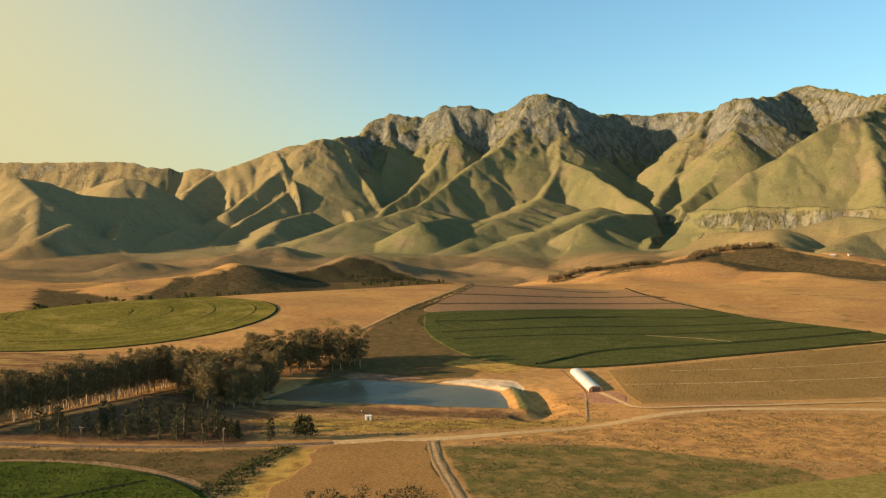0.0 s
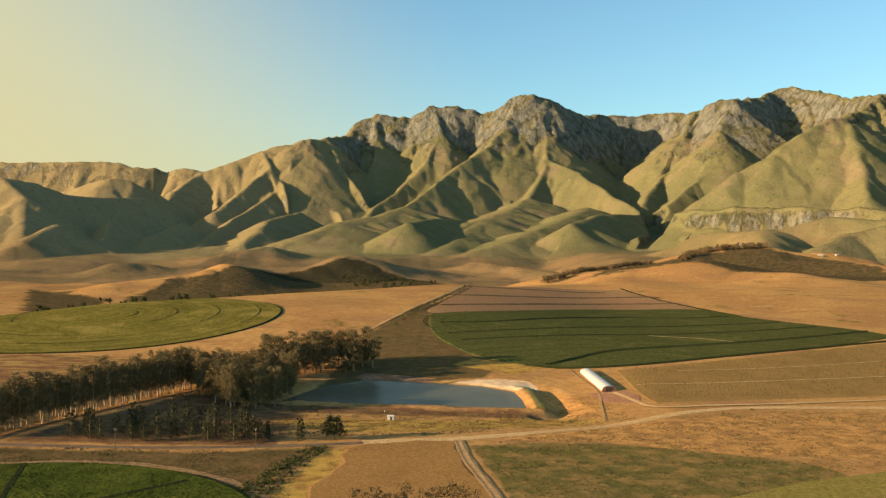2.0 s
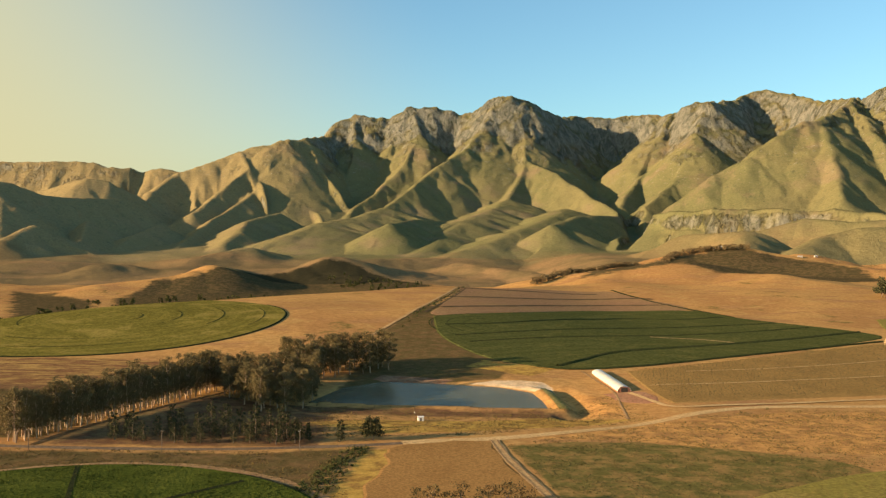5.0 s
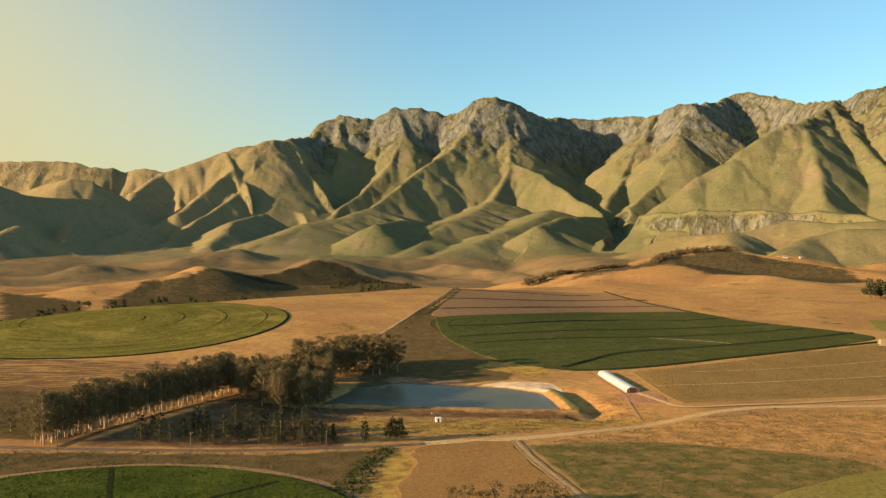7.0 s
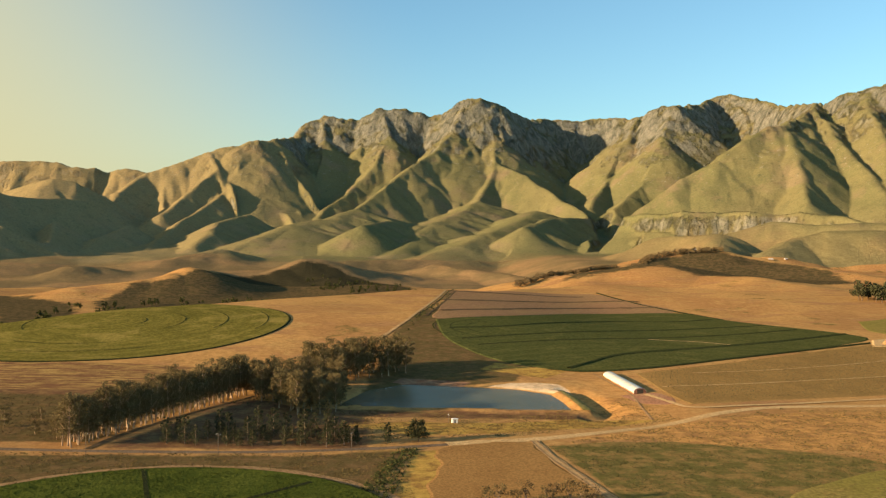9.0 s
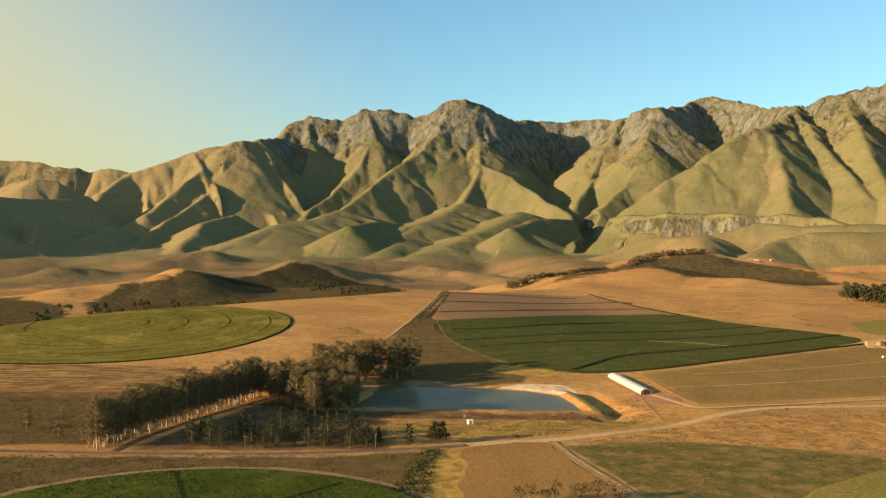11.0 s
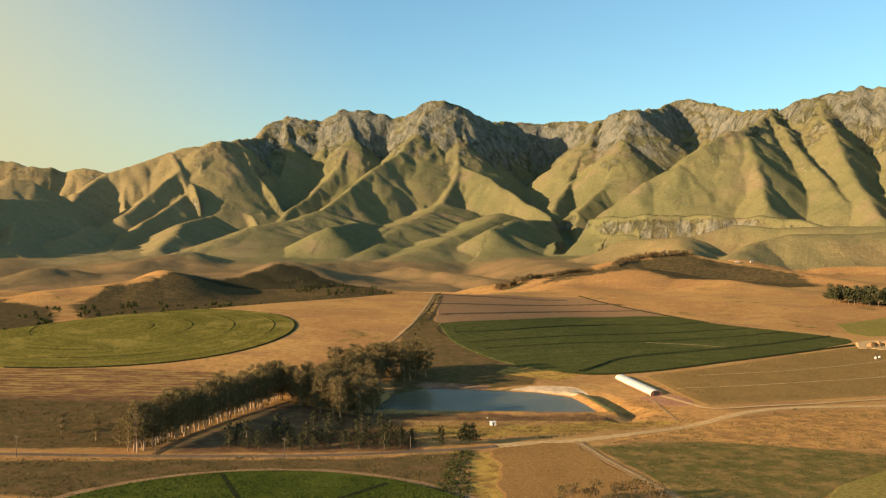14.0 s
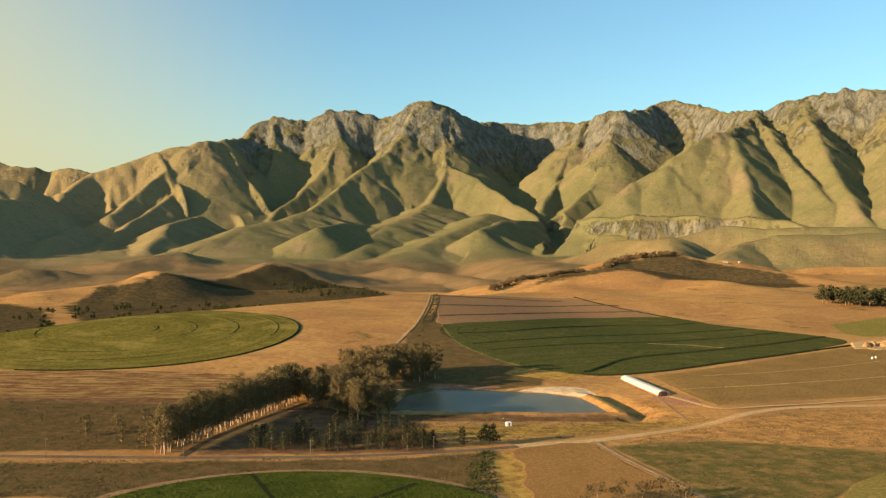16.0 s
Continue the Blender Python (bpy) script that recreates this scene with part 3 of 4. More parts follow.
def patch(name, outline, lift, material, label, step=7.0, flat=None, curve=True, ragged=0.0):
    """A field inside an outline, lifted over the land, with a skirt down to it."""
    pts = np.array(outline, float)
    edge = smooth_line([*outline, outline[0]], step)[:-1] if curve else pts
    if not curve:
        edge = np.concatenate([a + (b - a) * (np.arange(n) / n)[:, None] for a, b in zip(pts, np.roll(pts, -1, 0)) for n in [max(1, int(np.hypot(*(b - a)) / step))]])
    if ragged:
        edge = edge + ragged * np.stack([perlin(edge[:, 0] / 11, edge[:, 1] / 11), perlin(edge[:, 1] / 11, edge[:, 0] / 11)], -1)
    n = len(edge)
    lo, hi = edge.min(0), edge.max(0)
    gx, gy = np.meshgrid(np.arange(lo[0], hi[0], step), np.arange(lo[1], hi[1], step))
    inner = np.stack([gx.ravel(), gy.ravel()], -1)
    keep = np.zeros(len(inner), bool)
    for (ax, ay), (bx, by) in zip(edge, np.roll(edge, -1, 0)):
        keep ^= ((ay > inner[:, 1]) != (by > inner[:, 1])) & (inner[:, 0] < (bx - ax) * (inner[:, 1] - ay) / (by - ay + 1e-9) + ax)
    inner = inner[keep]
    every = [Vector(q) for q in (*edge, *inner)]
    vs, _, fs, *_ = geometry.delaunay_2d_cdt(every, [(k, (k + 1) % n) for k in range(n)], [], 1, 1e-4)
    v = np.array([tuple(q) for q in vs])
    z = np.full(len(v), flat) if flat is not None else land_z(v[:, 0], v[:, 1]) + lift
    top = np.column_stack([v, z])
    out = np.roll(v[:n], -1, 0) - np.roll(v[:n], 1, 0)
    out = np.stack([out[:, 1], -out[:, 0]], -1) / np.linalg.norm(out, axis=1)[:, None]
    area = np.sum(v[:n, 0] * np.roll(v[:n, 1], -1) - v[:n, 1] * np.roll(v[:n, 0], -1))
    rim = v[:n] + out * (max(2.5 * lift, 1.8) * (1 if area > 0 else -1))
    low = np.column_stack([rim, land_z(rim[:, 0], rim[:, 1]) - 0.15])
    m = len(v)
    skirt = [(k, (k + 1) % n, m + (k + 1) % n) for k in range(n)] + [(k, m + (k + 1) % n, m + k) for k in range(n)]
    faces = [tuple(f) for f in fs if len(f) == 3]
    faces = [f if np.cross(v[f[1]] - v[f[0]], v[f[2]] - v[f[0]]) > 0 else f[::-1] for f in faces]
    if flat is None:
        top, faces = np.concatenate([top, low]), faces + skirt
    return tagged(mesh_object(name, top, faces, material, smooth=False), label, name, kind="structure")


def disc(cx, cy, r, count=72):
    return [(cx + r * math.cos(a), cy + r * math.sin(a)) for a in np.arange(count) / count * 2 * math.pi]


def arc(cx, cy, r, a0, a1, count=24):
    return [(cx + r * math.cos(a), cy + r * math.sin(a)) for a in np.linspace(radians(a0), radians(a1), count)]


GREENCROP = soil_mat("green_crop", (0.050, 0.062, 0.011), (0.066, 0.076, 0.014), (0.036, 0.046, 0.009), 0.05, 0.9, 0.9)
STUBBLE = row_mat("pink_stubble", (0.235, 0.135, 0.068), (0.200, 0.114, 0.056), 5.0, 1.5, (0.225, 0.135, 0.062), 0.1)
VINES = soil_mat("vine_rows", (0.250, 0.148, 0.048), (0.215, 0.129, 0.042), (0.268, 0.154, 0.054), 0.03, 0.9, 0.3)
LIME = soil_mat("lime_grass", (0.190, 0.152, 0.036), (0.215, 0.160, 0.044), (0.155, 0.128, 0.034), 0.03, 0.6)
TAN = soil_mat("ploughed_tan", (0.254, 0.138, 0.046), (0.230, 0.123, 0.041), (0.268, 0.152, 0.052), 0.05, 1.1, 0.06)
SCRUB = soil_mat("dark_scrub", (0.022, 0.026, 0.011), (0.030, 0.032, 0.013), (0.045, 0.04, 0.018), 0.1, 0.8, 0.6)
REDSOIL = soil_mat("red_soil", (0.26, 0.13, 0.07), (0.30, 0.17, 0.09), (0.20, 0.10, 0.06), 0.06, 0.8, 0.2)
CROPBANK = soil_mat("crop_bank", (0.034, 0.040, 0.014), (0.046, 0.048, 0.017), (0.026, 0.030, 0.012), 0.1, 0.8, 0.6)
DRYBANK = soil_mat("dry_bank", (0.085, 0.058, 0.030), (0.12, 0.080, 0.042), (0.065, 0.05, 0.022), 0.05, 0.6, 0.4)
# road west of the junction: roadside shade is put into this darker brown
SHADEROAD = soil_mat("shaded_road", (0.150, 0.106, 0.066), (0.125, 0.088, 0.056), (0.18, 0.125, 0.076), 0.05, 1.0, 0.05)
RUTSOIL = soil_mat("trodden_track", (0.38, 0.24, 0.105), (0.32, 0.20, 0.088), (0.41, 0.27, 0.13), 0.06, 1.0, 0.08)
RUT = soil_mat("wheel_rut", (0.24, 0.145, 0.068), (0.27, 0.17, 0.08), (0.19, 0.11, 0.05), 0.1, 1.0, 0.1)
BANKGRASS = soil_mat("bank_grass", (0.22, 0.17, 0.05), (0.26, 0.20, 0.07), (0.17, 0.14, 0.04), 0.08, 0.8, 0.3)


def water_mat():
    n = Nodes("pond_water", 0.2, 0.09)
    n.b.inputs["IOR"].default_value = 1.33
    rip = n.noise(0.9, 4, 0.6, n.pos((1, 2.2, 1)))
    n.bump(rip, 0.10, 0.7)
    return n.done(n.mix(n.step(n.noise(0.03, 3), 0.4, 0.6), (0.056, 0.058, 0.036), (0.066, 0.066, 0.040)))


# pond
water = patch("water", [(-66, 403), (-20, 393), (66, 391), (63, 447), (40, 468), (-24, 478), (-62, 455)], 0, water_mat(), "still grey-blue water in a farm dam", 12, flat=WATER_Z, curve=False)
strip("bank", [(64, 393), (62.5, 418), (59.5, 445)], 5.0, 0.12, BANKGRASS, "grassy earth bank of the dam", 2.0, (0, 0.1, 0), category="dam")


# large fields
CX, CY, CR = -249, 642, 132
patch("crop_circle", disc(CX, CY, CR, 60), 0.45, CIRCLE, "round green pivot-irrigated crop field", 9)
for r, a0, a1 in ((28, -20, 45), (56, -25, 45), (87, -15, 40), (117, -12, 30), (57, 150, 215), (80, -115, -70), (104, -100, -55)):
    strip("wheel_track", arc(CX, CY, r, a0, a1), 0.9, 0.6, CROPBANK, "dark curved wheel track through the green crop", 4.0, category="track", wander=0.7)
strip("hedge", arc(CX, CY, CR + 1, -100, 40), 1.8, 0.1, SCRUB, "dark grassy verge round the crop circle", 4.0, (0, 0.6, 0), wander=0.6)
patch("crop_field", [(-5, 666), (53, 712), (137, 806), (223, 821), (251, 770), (291, 710), (313, 673), (315, 640), (249, 587), (182, 543), (116, 508), (82, 499), (60, 506), (35, 526), (15, 564), (1, 605)], 0.4, DARKCROP, "dark green crop field crossed by contour banks", 9)
# the banks' shadow is put into the dark green of these strips
BANK = "contour bank across the crop, darkened for its shadow"
strip("contour_bank", [(4, 632), (49, 652), (123, 719), (157, 746), (200, 748), (240, 769)], 2.6, 0.3, CROPBANK, BANK, 5, (0, 0.8, 0), wander=0.5)
strip("contour_bank", [(12, 596), (60, 621), (136, 665), (210, 699), (253, 718), (271, 729)], 2.2, 0.3, CROPBANK, BANK, 5, (0, 0.75, 0), wander=0.5)
strip("contour_bank", [(22, 577), (45, 588), (107, 615), (173, 641), (235, 667), (286, 697)], 2.2, 0.3, CROPBANK, BANK, 5, (0, 0.75, 0), wander=0.5)
strip("contour_bank", [(72, 505), (85, 520), (106, 547), (136, 567), (187, 593), (249, 626), (313, 669)], 3.8, 0.3, CROPBANK, BANK, 5, (0, 1.15, 0), wander=0.5)
strip("contour_bank", [(60, 503), (84, 497), (122, 508), (182, 543), (247, 582), (306, 618)], 2.2, 0.3, CROPBANK, BANK, 5, (0, 0.75, 0), wander=0.6)
for r in (14, 25, 37, 50):
    strip("wheel_track", arc(42, 640, r, 110, 250), 0.9, 0.42, CROPBANK, "faint curved wheel track in the dark crop", 4, category="track", wander=0.8)
strip("footpath", [(149, 627), (180, 621), (202, 605)], 1.6, 0.55, ROAD, "pale path across the dark crop", 5)
patch("stubble_field", [(11, 1010), (84, 1020), (163, 1030), (186, 1020), (200, 950), (226, 836), (138, 812), (54, 720), (-4, 674), (-2, 740), (4, 880)], 0.25, STUBBLE, "pinkish stubble field above the green crop", 10)
for line in ([(8, 985), (76, 985), (165, 1000)], [(1, 845), (134, 935), (194, 945), (212, 930)], [(-2, 728), (58, 780), (144, 872), (218, 872)]):
    strip("contour_bank", line, 6.5, 0.3, DRYBANK, "brown contour strip in the stubble", 6, (0, 0.7, 0), wander=0.9)
strip("hedge", [(188, 1040), (200, 960), (210, 896), (226, 836), (251, 770)], 2.6, 0.1, SCRUB, "dark scrubby line between field and hill", 5, (0, 0.8, 0), wander=0.7)
patch("vineyard", [(109, 490), (178, 529), (264, 585), (309, 612), (380, 640), (330, 470), (219, 430), (167, 416), (121, 403), (112, 410)], 0.22, VINES, "brown-green vineyard in fine rows", 8)
strip("footpath", [(112, 447), (170, 460), (260, 490), (345, 540)], 1.5, 0.34, ROAD, "pale service path through the vineyard", 6, wander=0.5)
strip("footpath", [(140, 490), (200, 505), (290, 548), (360, 590)], 1.2, 0.34, ROAD, "pale service path through the vineyard", 6, wander=0.5)
patch("corner_field", [(90, 240), (104, 259), (122, 272), (150, 288), (200, 300), (200, 200), (100, 200)], 0.15, LIME, "yellow-green grassy field corner", 8)
patch("ploughed_field", [(-6, 309), (12, 318), (27, 322), (33, 298), (41, 270), (48, 240), (30, 200), (0, 200), (-8, 250), (-4, 285)], 0.15, TAN, "bare tan ploughed field", 4, ragged=2.5)
patch("lime_field", [(371, 766), (470, 822), (500, 760), (373, 680), (345, 690)], 0.2, LIME, "pale lime grass field under the hill", 10)
GX, GY, GR = -82.5, 207, 73
patch("green_crop", disc(GX, GY, GR, 60), 1.2, GREENCROP, "vivid green irrigated crop in a round field", 5)
strip("wheel_track", [(-100.3, 277), (-94.8, 262), (-86.7, 240), (-77.6, 215)], 1.4, 1.3, SCRUB, "dark wheel track through the green crop", 4, category="track")
strip("wheel_track", [(-44.5, 263.9), (-60.7, 245.9), (-71.5, 233.9), (-83.2, 220.9)], 1.8, 1.3, SCRUB, "dark wheel track through the green crop", 4, category="track")
strip("field_verge", arc(GX, GY, GR + 5, 20, 165), 3.4, 0.1, RUT, "bare dusty verge round the green crop", 4, wander=0.5)

# roads
strip("road", [(-420, 330), (-300, 318), (-196, 308), (-134, 304), (-81, 304), (-48, 307), (-12, 314), (12, 322), (30, 326)], 3.6, 0.15, SHADEROAD, "narrow brown farm road past the conifers, darkened for shade", 4, (-0.1, 0, 0.05, 0, -0.1), wander=0.15)
strip("road", [(-2, 317.5), (12, 322), (30, 326), (51, 335), (76, 349), (97, 363), (114, 375), (132, 386), (146, 392), (166, 396), (205, 400), (300, 410), (420, 430)], 5.2, 0.16, ROAD, "pale dusty gravel farm road", 4, (-0.1, 0, 0.05, 0, -0.1), wander=0.15)
for off in (-1.1, 1.1):
    strip("track_rut", [(31 + off, 323), (35 + off, 298), (43 + off, 265), (49 + off, 240), (60 + off, 200)], 0.55, 0.30, RUT, "worn brown wheel rut of a farm track", 3, wander=0.5, category="track")
strip("farm_track", [(31, 324), (35, 298), (43, 265), (49, 240), (60, 200)], 3.6, 0.22, RUTSOIL, "pale dusty farm track", 3, wander=0.2, category="road")
strip("farm_track", [(99, 431), (103, 415), (106, 403), (109, 394), (117, 391), (135, 396), (164, 403), (213, 417), (330, 445)], 2.6, 0.3, ROAD, "pale dusty track to the white shed", 3, wander=0.2, category="road")
strip("farm_track", [(-130, 306), (-125, 330), (-112, 365), (-92, 410)], 2.8, 0.14, DRYBANK, "brown earth track beside the tree row", 3, wander=0.2, category="road")
for off, wide in ((4.5, 1.6), (11.5, 2.6)):
    strip("field_edge", [(-25 + off, 684), (-13 + off, 785), (-2 + off, 900), (6 + off, 1000)], wide, 0.2, DRYBANK, "dark overgrown furrow beside the climbing track", 5, (0, 0.15, 0), wander=0.9)
strip("farm_track", [(-46, 584), (-34, 634), (-24, 684), (-13, 785), (-2, 900), (6, 1000)], 2.4, 0.3, RUTSOIL, "pale track climbing between the fields", 5, wander=0.3, category="road")
strip("field_edge", [(84, 492), (92, 440), (90, 400), (88, 372)], 1.2, 0.12, RUT, "dry earth drain beside the shed", 3, (0, 0.2, 0), wander=0.7)
patch("yard", [(88, 432), (104, 432), (108, 418), (104, 404), (92, 412)], 0.14, REDSOIL, "reddish bare yard in front of the shed", 3, ragged=2)

# ---- things ----
def part(name, bm, material, parent, label=""):
    me = bpy.data.meshes.new(name)
    bm.to_mesh(me)
    bm.free()
    me.materials.append(material)
    ob = new(name, me)
    ob.parent = parent
    if label:
        tagged(ob, label)
    return ob


def thing(name, label, category, at, group="", turn=0.0):
    ob = new(name)
    ob.empty_display_size = 0.5
    ob.matrix_basis = pose(*at, 0, 0, turn)
    return tagged(ob, label, category, group)


def box(bm, lo, hi, bevel=0.0):
    c, s = [(a + b) / 2 for a, b in zip(lo, hi)], [b - a for a, b in zip(lo, hi)]
    r = bmesh.ops.create_cube(bm, size=1, matrix=Matrix.Translation(c) @ Matrix.Diagonal((*s, 1)))
    if bevel:
        edges = list({e for v in r["verts"] for e in v.link_edges})
        bmesh.ops.bevel(bm, geom=edges, offset=bevel, segments=1, affect="EDGES")


def tube(bm, pts, radii, sides=7):
    """Tapered tube through points."""
    rings = []
    for k, (p, r) in enumerate(zip(pts, radii)):
        way = (Vector(pts[min(k + 1, len(pts) - 1)]) - Vector(pts[max(k - 1, 0)])).normalized()
        q = way.to_track_quat("Z", "Y")
        rings.append([bm.verts.new(Vector(p) + q @ Vector((r * math.cos(a), r * math.sin(a), 0))) for a in np.arange(sides) / sides * 2 * math.pi])
    for a, b in zip(rings, rings[1:]):
        for k in range(sides):
            bm.faces.new((a[k], a[(k + 1) % sides], b[(k + 1) % sides], b[k])).smooth = True
    bm.faces.new(rings[-1])


def leaf_mat(name, a, b, c):
    n = Nodes(name, 0.8, 0.03)
    info = n.t.nodes.new("ShaderNodeObjectInfo")
    col = n.mix(n.geo.outputs["Random Per Island"], a, b)
    col = n.mix(n.math("MULTIPLY", info.outputs["Random"], 0.7), col, c)
    col = n.scaled(col, 0.75, 1.2, n.noise(0.6, 3))
    n.b.inputs["Transmission Weight"].default_value = 0.0
    return n.done(col)


def bark_mat(name, a, b):
    n = Nodes(name, 0.85, 0.2)
    v = n.noise(1.2, 4, 0.7, n.pos((1, 1, 0.15)))
    n.bump(v, 0.05)
    return n.done(n.scaled(n.mix(n.step(v, 0.35, 0.65), a, b), 0.8, 1.15, n.noise(5, 3)))


GUM = leaf_mat("gum_leaf", (0.088, 0.067, 0.028), (0.128, 0.094, 0.041), (0.072, 0.057, 0.024))
RIDGELEAF = leaf_mat("dry_gum_leaf", (0.100, 0.072, 0.034), (0.140, 0.096, 0.045), (0.085, 0.062, 0.030))
PINE = leaf_mat("pine_needle", (0.029, 0.030, 0.013), (0.046, 0.043, 0.019), (0.026, 0.026, 0.012))
BUSH = leaf_mat("bush_leaf", (0.05, 0.042, 0.017), (0.072, 0.054, 0.022), (0.055, 0.036, 0.018))
REED = leaf_mat("reed_leaf", (0.034, 0.038, 0.012), (0.054, 0.054, 0.017), (0.026, 0.029, 0.01))
PALEBARK = bark_mat("pale_gum_bark", (0.26, 0.18, 0.105), (0.17, 0.112, 0.066))
BARK = bark_mat("brown_bark", (0.16, 0.11, 0.07), (0.10, 0.07, 0.045))


def leaves(rng, centres, radii, count, size, flat=0.75):
    """Small leaf cards scattered in clumps; returns vertices and quads."""
    n = len(centres) * count
    c = np.repeat(np.array(centres, float), count, 0)
    r = np.repeat(np.array(radii, float), count)
    d = rng.normal(size=(n, 3))
    d /= np.linalg.norm(d, axis=1)[:, None]
    p = c + d * (r * rng.uniform(0.02, 1.35, n) ** 0.6)[:, None] * (1, 1, flat)
    a = rng.normal(size=(n, 3))
    a /= np.linalg.norm(a, axis=1)[:, None]
    b = np.cross(a, rng.normal(size=(n, 3)))
    b /= np.linalg.norm(b, axis=1)[:, None]
    s = (size * rng.uniform(0.6, 1.3, n))[:, None]
    v = np.stack([p - a * s, p + b * s * 0.55, p + a * s, p - b * s * 0.55], 1).reshape(-1, 3)
    return v, np.arange(n * 4).reshape(-1, 4)


def crown(name, parent, rng, centres, radii, count, size, material, flat=0.75):
    v, f = leaves(rng, centres, radii, count, size, flat)
    ob = mesh_object(name, v, f, material, smooth=False)
    ob.parent = parent
    return ob


def gum_tree(seed, h, bare, spread, label, group, clumps=20, count=55, size=0.55, bark=None, leaf=None):
    """Eucalyptus: pale trunk, forked limbs and open clumps of leaves."""
    rng = np.random.RandomState(seed)
    tree = thing("eucalyptus_tree", label, "tree", (0, 0, 0), group)
    bm = bmesh.new()
    lean = rng.uniform(-0.06, 0.06, 2)
    spine = [(lean[0] * z + 0.25 * math.sin(z * 0.5 + seed), lean[1] * z, z) for z in np.linspace(0, h * 0.82, 7)]
    tube(bm, spine, np.linspace(0.38, 0.09, 7) * h / 20)
    centres, radii = [], []
    for k in range(clumps):
        t = bare + (1 - bare) * (k + 0.5) / clumps
        z = h * t
        a = k * 2.4 + rng.uniform(-0.5, 0.5)
        mid = 1 - abs((t - bare) / (1 - bare) - 0.5) * 1.1
        out = spread * mid * rng.uniform(0.35, 1.0)
        root = np.array(spine[min(6, max(1, int(6 * (t - 0.12) / 0.82)))])
        tip = np.array((lean[0] * z + out * math.cos(a), lean[1] * z + out * math.sin(a), z + rng.uniform(-0.5, 0.8)))
        if k % 2 == 0:
            tube(bm, [tuple(root), tuple((root + tip) / 2 + (0, 0, -0.3)), tuple(tip)], np.array((0.16, 0.1, 0.04)) * h / 20, 5)
        centres.append(tip)
        radii.append(rng.uniform(0.7, 1.35) * spread * 0.34)
    part("trunk", bm, bark or PALEBARK, tree, "pale smooth trunk with forked limbs")
    crown("crown", tree, rng, centres, radii, count, size, leaf or GUM, 0.6)
    return tree


def pine_tree(seed, h, width, label, group):
    rng = np.random.RandomState(seed)
    tree = thing("conifer_tree", label, "tree", (0, 0, 0), group)
    bm = bmesh.new()
    tube(bm, [(0, 0, 0), (0.1, 0, h * 0.5), (0, 0.1, h * 0.97)], (0.2, 0.13, 0.03), 6)
    centres, radii = [], []
    for k in range(22):
        t = 0.14 + 0.84 * k / 22
        a, out = k * 2.4, width * 0.5 * (1.12 - t) ** 0.6 * rng.uniform(0.3, 1.15)
        tip = (out * math.cos(a), out * math.sin(a), h * t)
        if k % 2:
            tube(bm, [(0, 0, h * t), tip], (0.05, 0.02), 4)
        centres.append(tip)
        radii.append(width * rng.uniform(0.2, 0.32) * (1.25 - t))
    part("trunk", bm, BARK, tree, "thin dark trunk")
    crown("crown", tree, rng, centres, radii, 70, 0.22, PINE, 0.85)
    return tree


def round_tree(seed, h, width, label, name, material, clumps=16, count=60, size=0.4, group="", low=0.25):
    rng = np.random.RandomState(seed)
    tree = thing(name, label, "tree" if "tree" in name else "bush", (0, 0, 0), group)
    bm = bmesh.new()
    centres, radii = [], []
    tube(bm, [(0, 0, 0), (0.1, 0.05, h * 0.3), (0, 0, h * 0.6)], (0.22 * h / 8, 0.17 * h / 8, 0.06 * h / 8), 6)
    for k in range(clumps):
        t = low + (0.95 - low) * rng.uniform(0, 1)
        a, out = rng.uniform(0, 6.28), width * 0.42 * math.sqrt(max(0.05, 1 - ((t - 0.5) / 0.55) ** 2)) * rng.uniform(0.2, 1)
        tip = (out * math.cos(a), out * math.sin(a), h * t)
        if k % 2 == 0:
            tube(bm, [(0, 0, h * 0.25), (tip[0] * 0.5, tip[1] * 0.5, h * (0.25 + t) / 2), tip], (0.1 * h / 8, 0.06 * h / 8, 0.02 * h / 8), 4)
        centres.append(tip)
        radii.append(width * rng.uniform(0.13, 0.24))
    part("trunk", bm, BARK, tree, "dark branching trunk")
    crown("crown", tree, rng, centres, radii, count, size, material)
    return tree


def ground_at(x, y):
    return float(land_z(np.array([x]), np.array([y]))[0])


def plant(protos, spots, rng, lo=0.85, hi=1.15):
    """Stand the prototypes and their copies on the spots."""
    for k, (x, y) in enumerate(spots):
        proto = protos[k % len(protos)]
        s = rng.uniform(lo, hi)
        m = pose(x, y, ground_at(x, y) - 0.1, 0, 0, rng.uniform(0, 360)) @ Matrix.Diagonal((s, s, s * rng.uniform(0.92, 1.08), 1))
        if k < len(protos):
            proto.matrix_basis = m
        else:
            copy_thing(proto, m)


def inside(poly, x, y):
    hit = False
    for (ax, ay), (bx, by) in zip(poly, poly[1:] + poly[:1]):
        if (ay > y) != (by > y) and x < (bx - ax) * (y - ay) / (by - ay) + ax:
            hit = not hit
    return hit


def scatter(poly, count, gap, rng):
    xs, ys = [p[0] for p in poly], [p[1] for p in poly]
    out = []
    for _ in range(count * 60):
        q = (rng.uniform(min(xs), max(xs)), rng.uniform(min(ys), max(ys)))
        if inside(poly, *q) and all((q[0] - a) ** 2 + (q[1] - b) ** 2 > gap * gap for a, b in out):
            out.append(q)
            if len(out) == count:
                break
    return out


rng = np.random.RandomState(11)
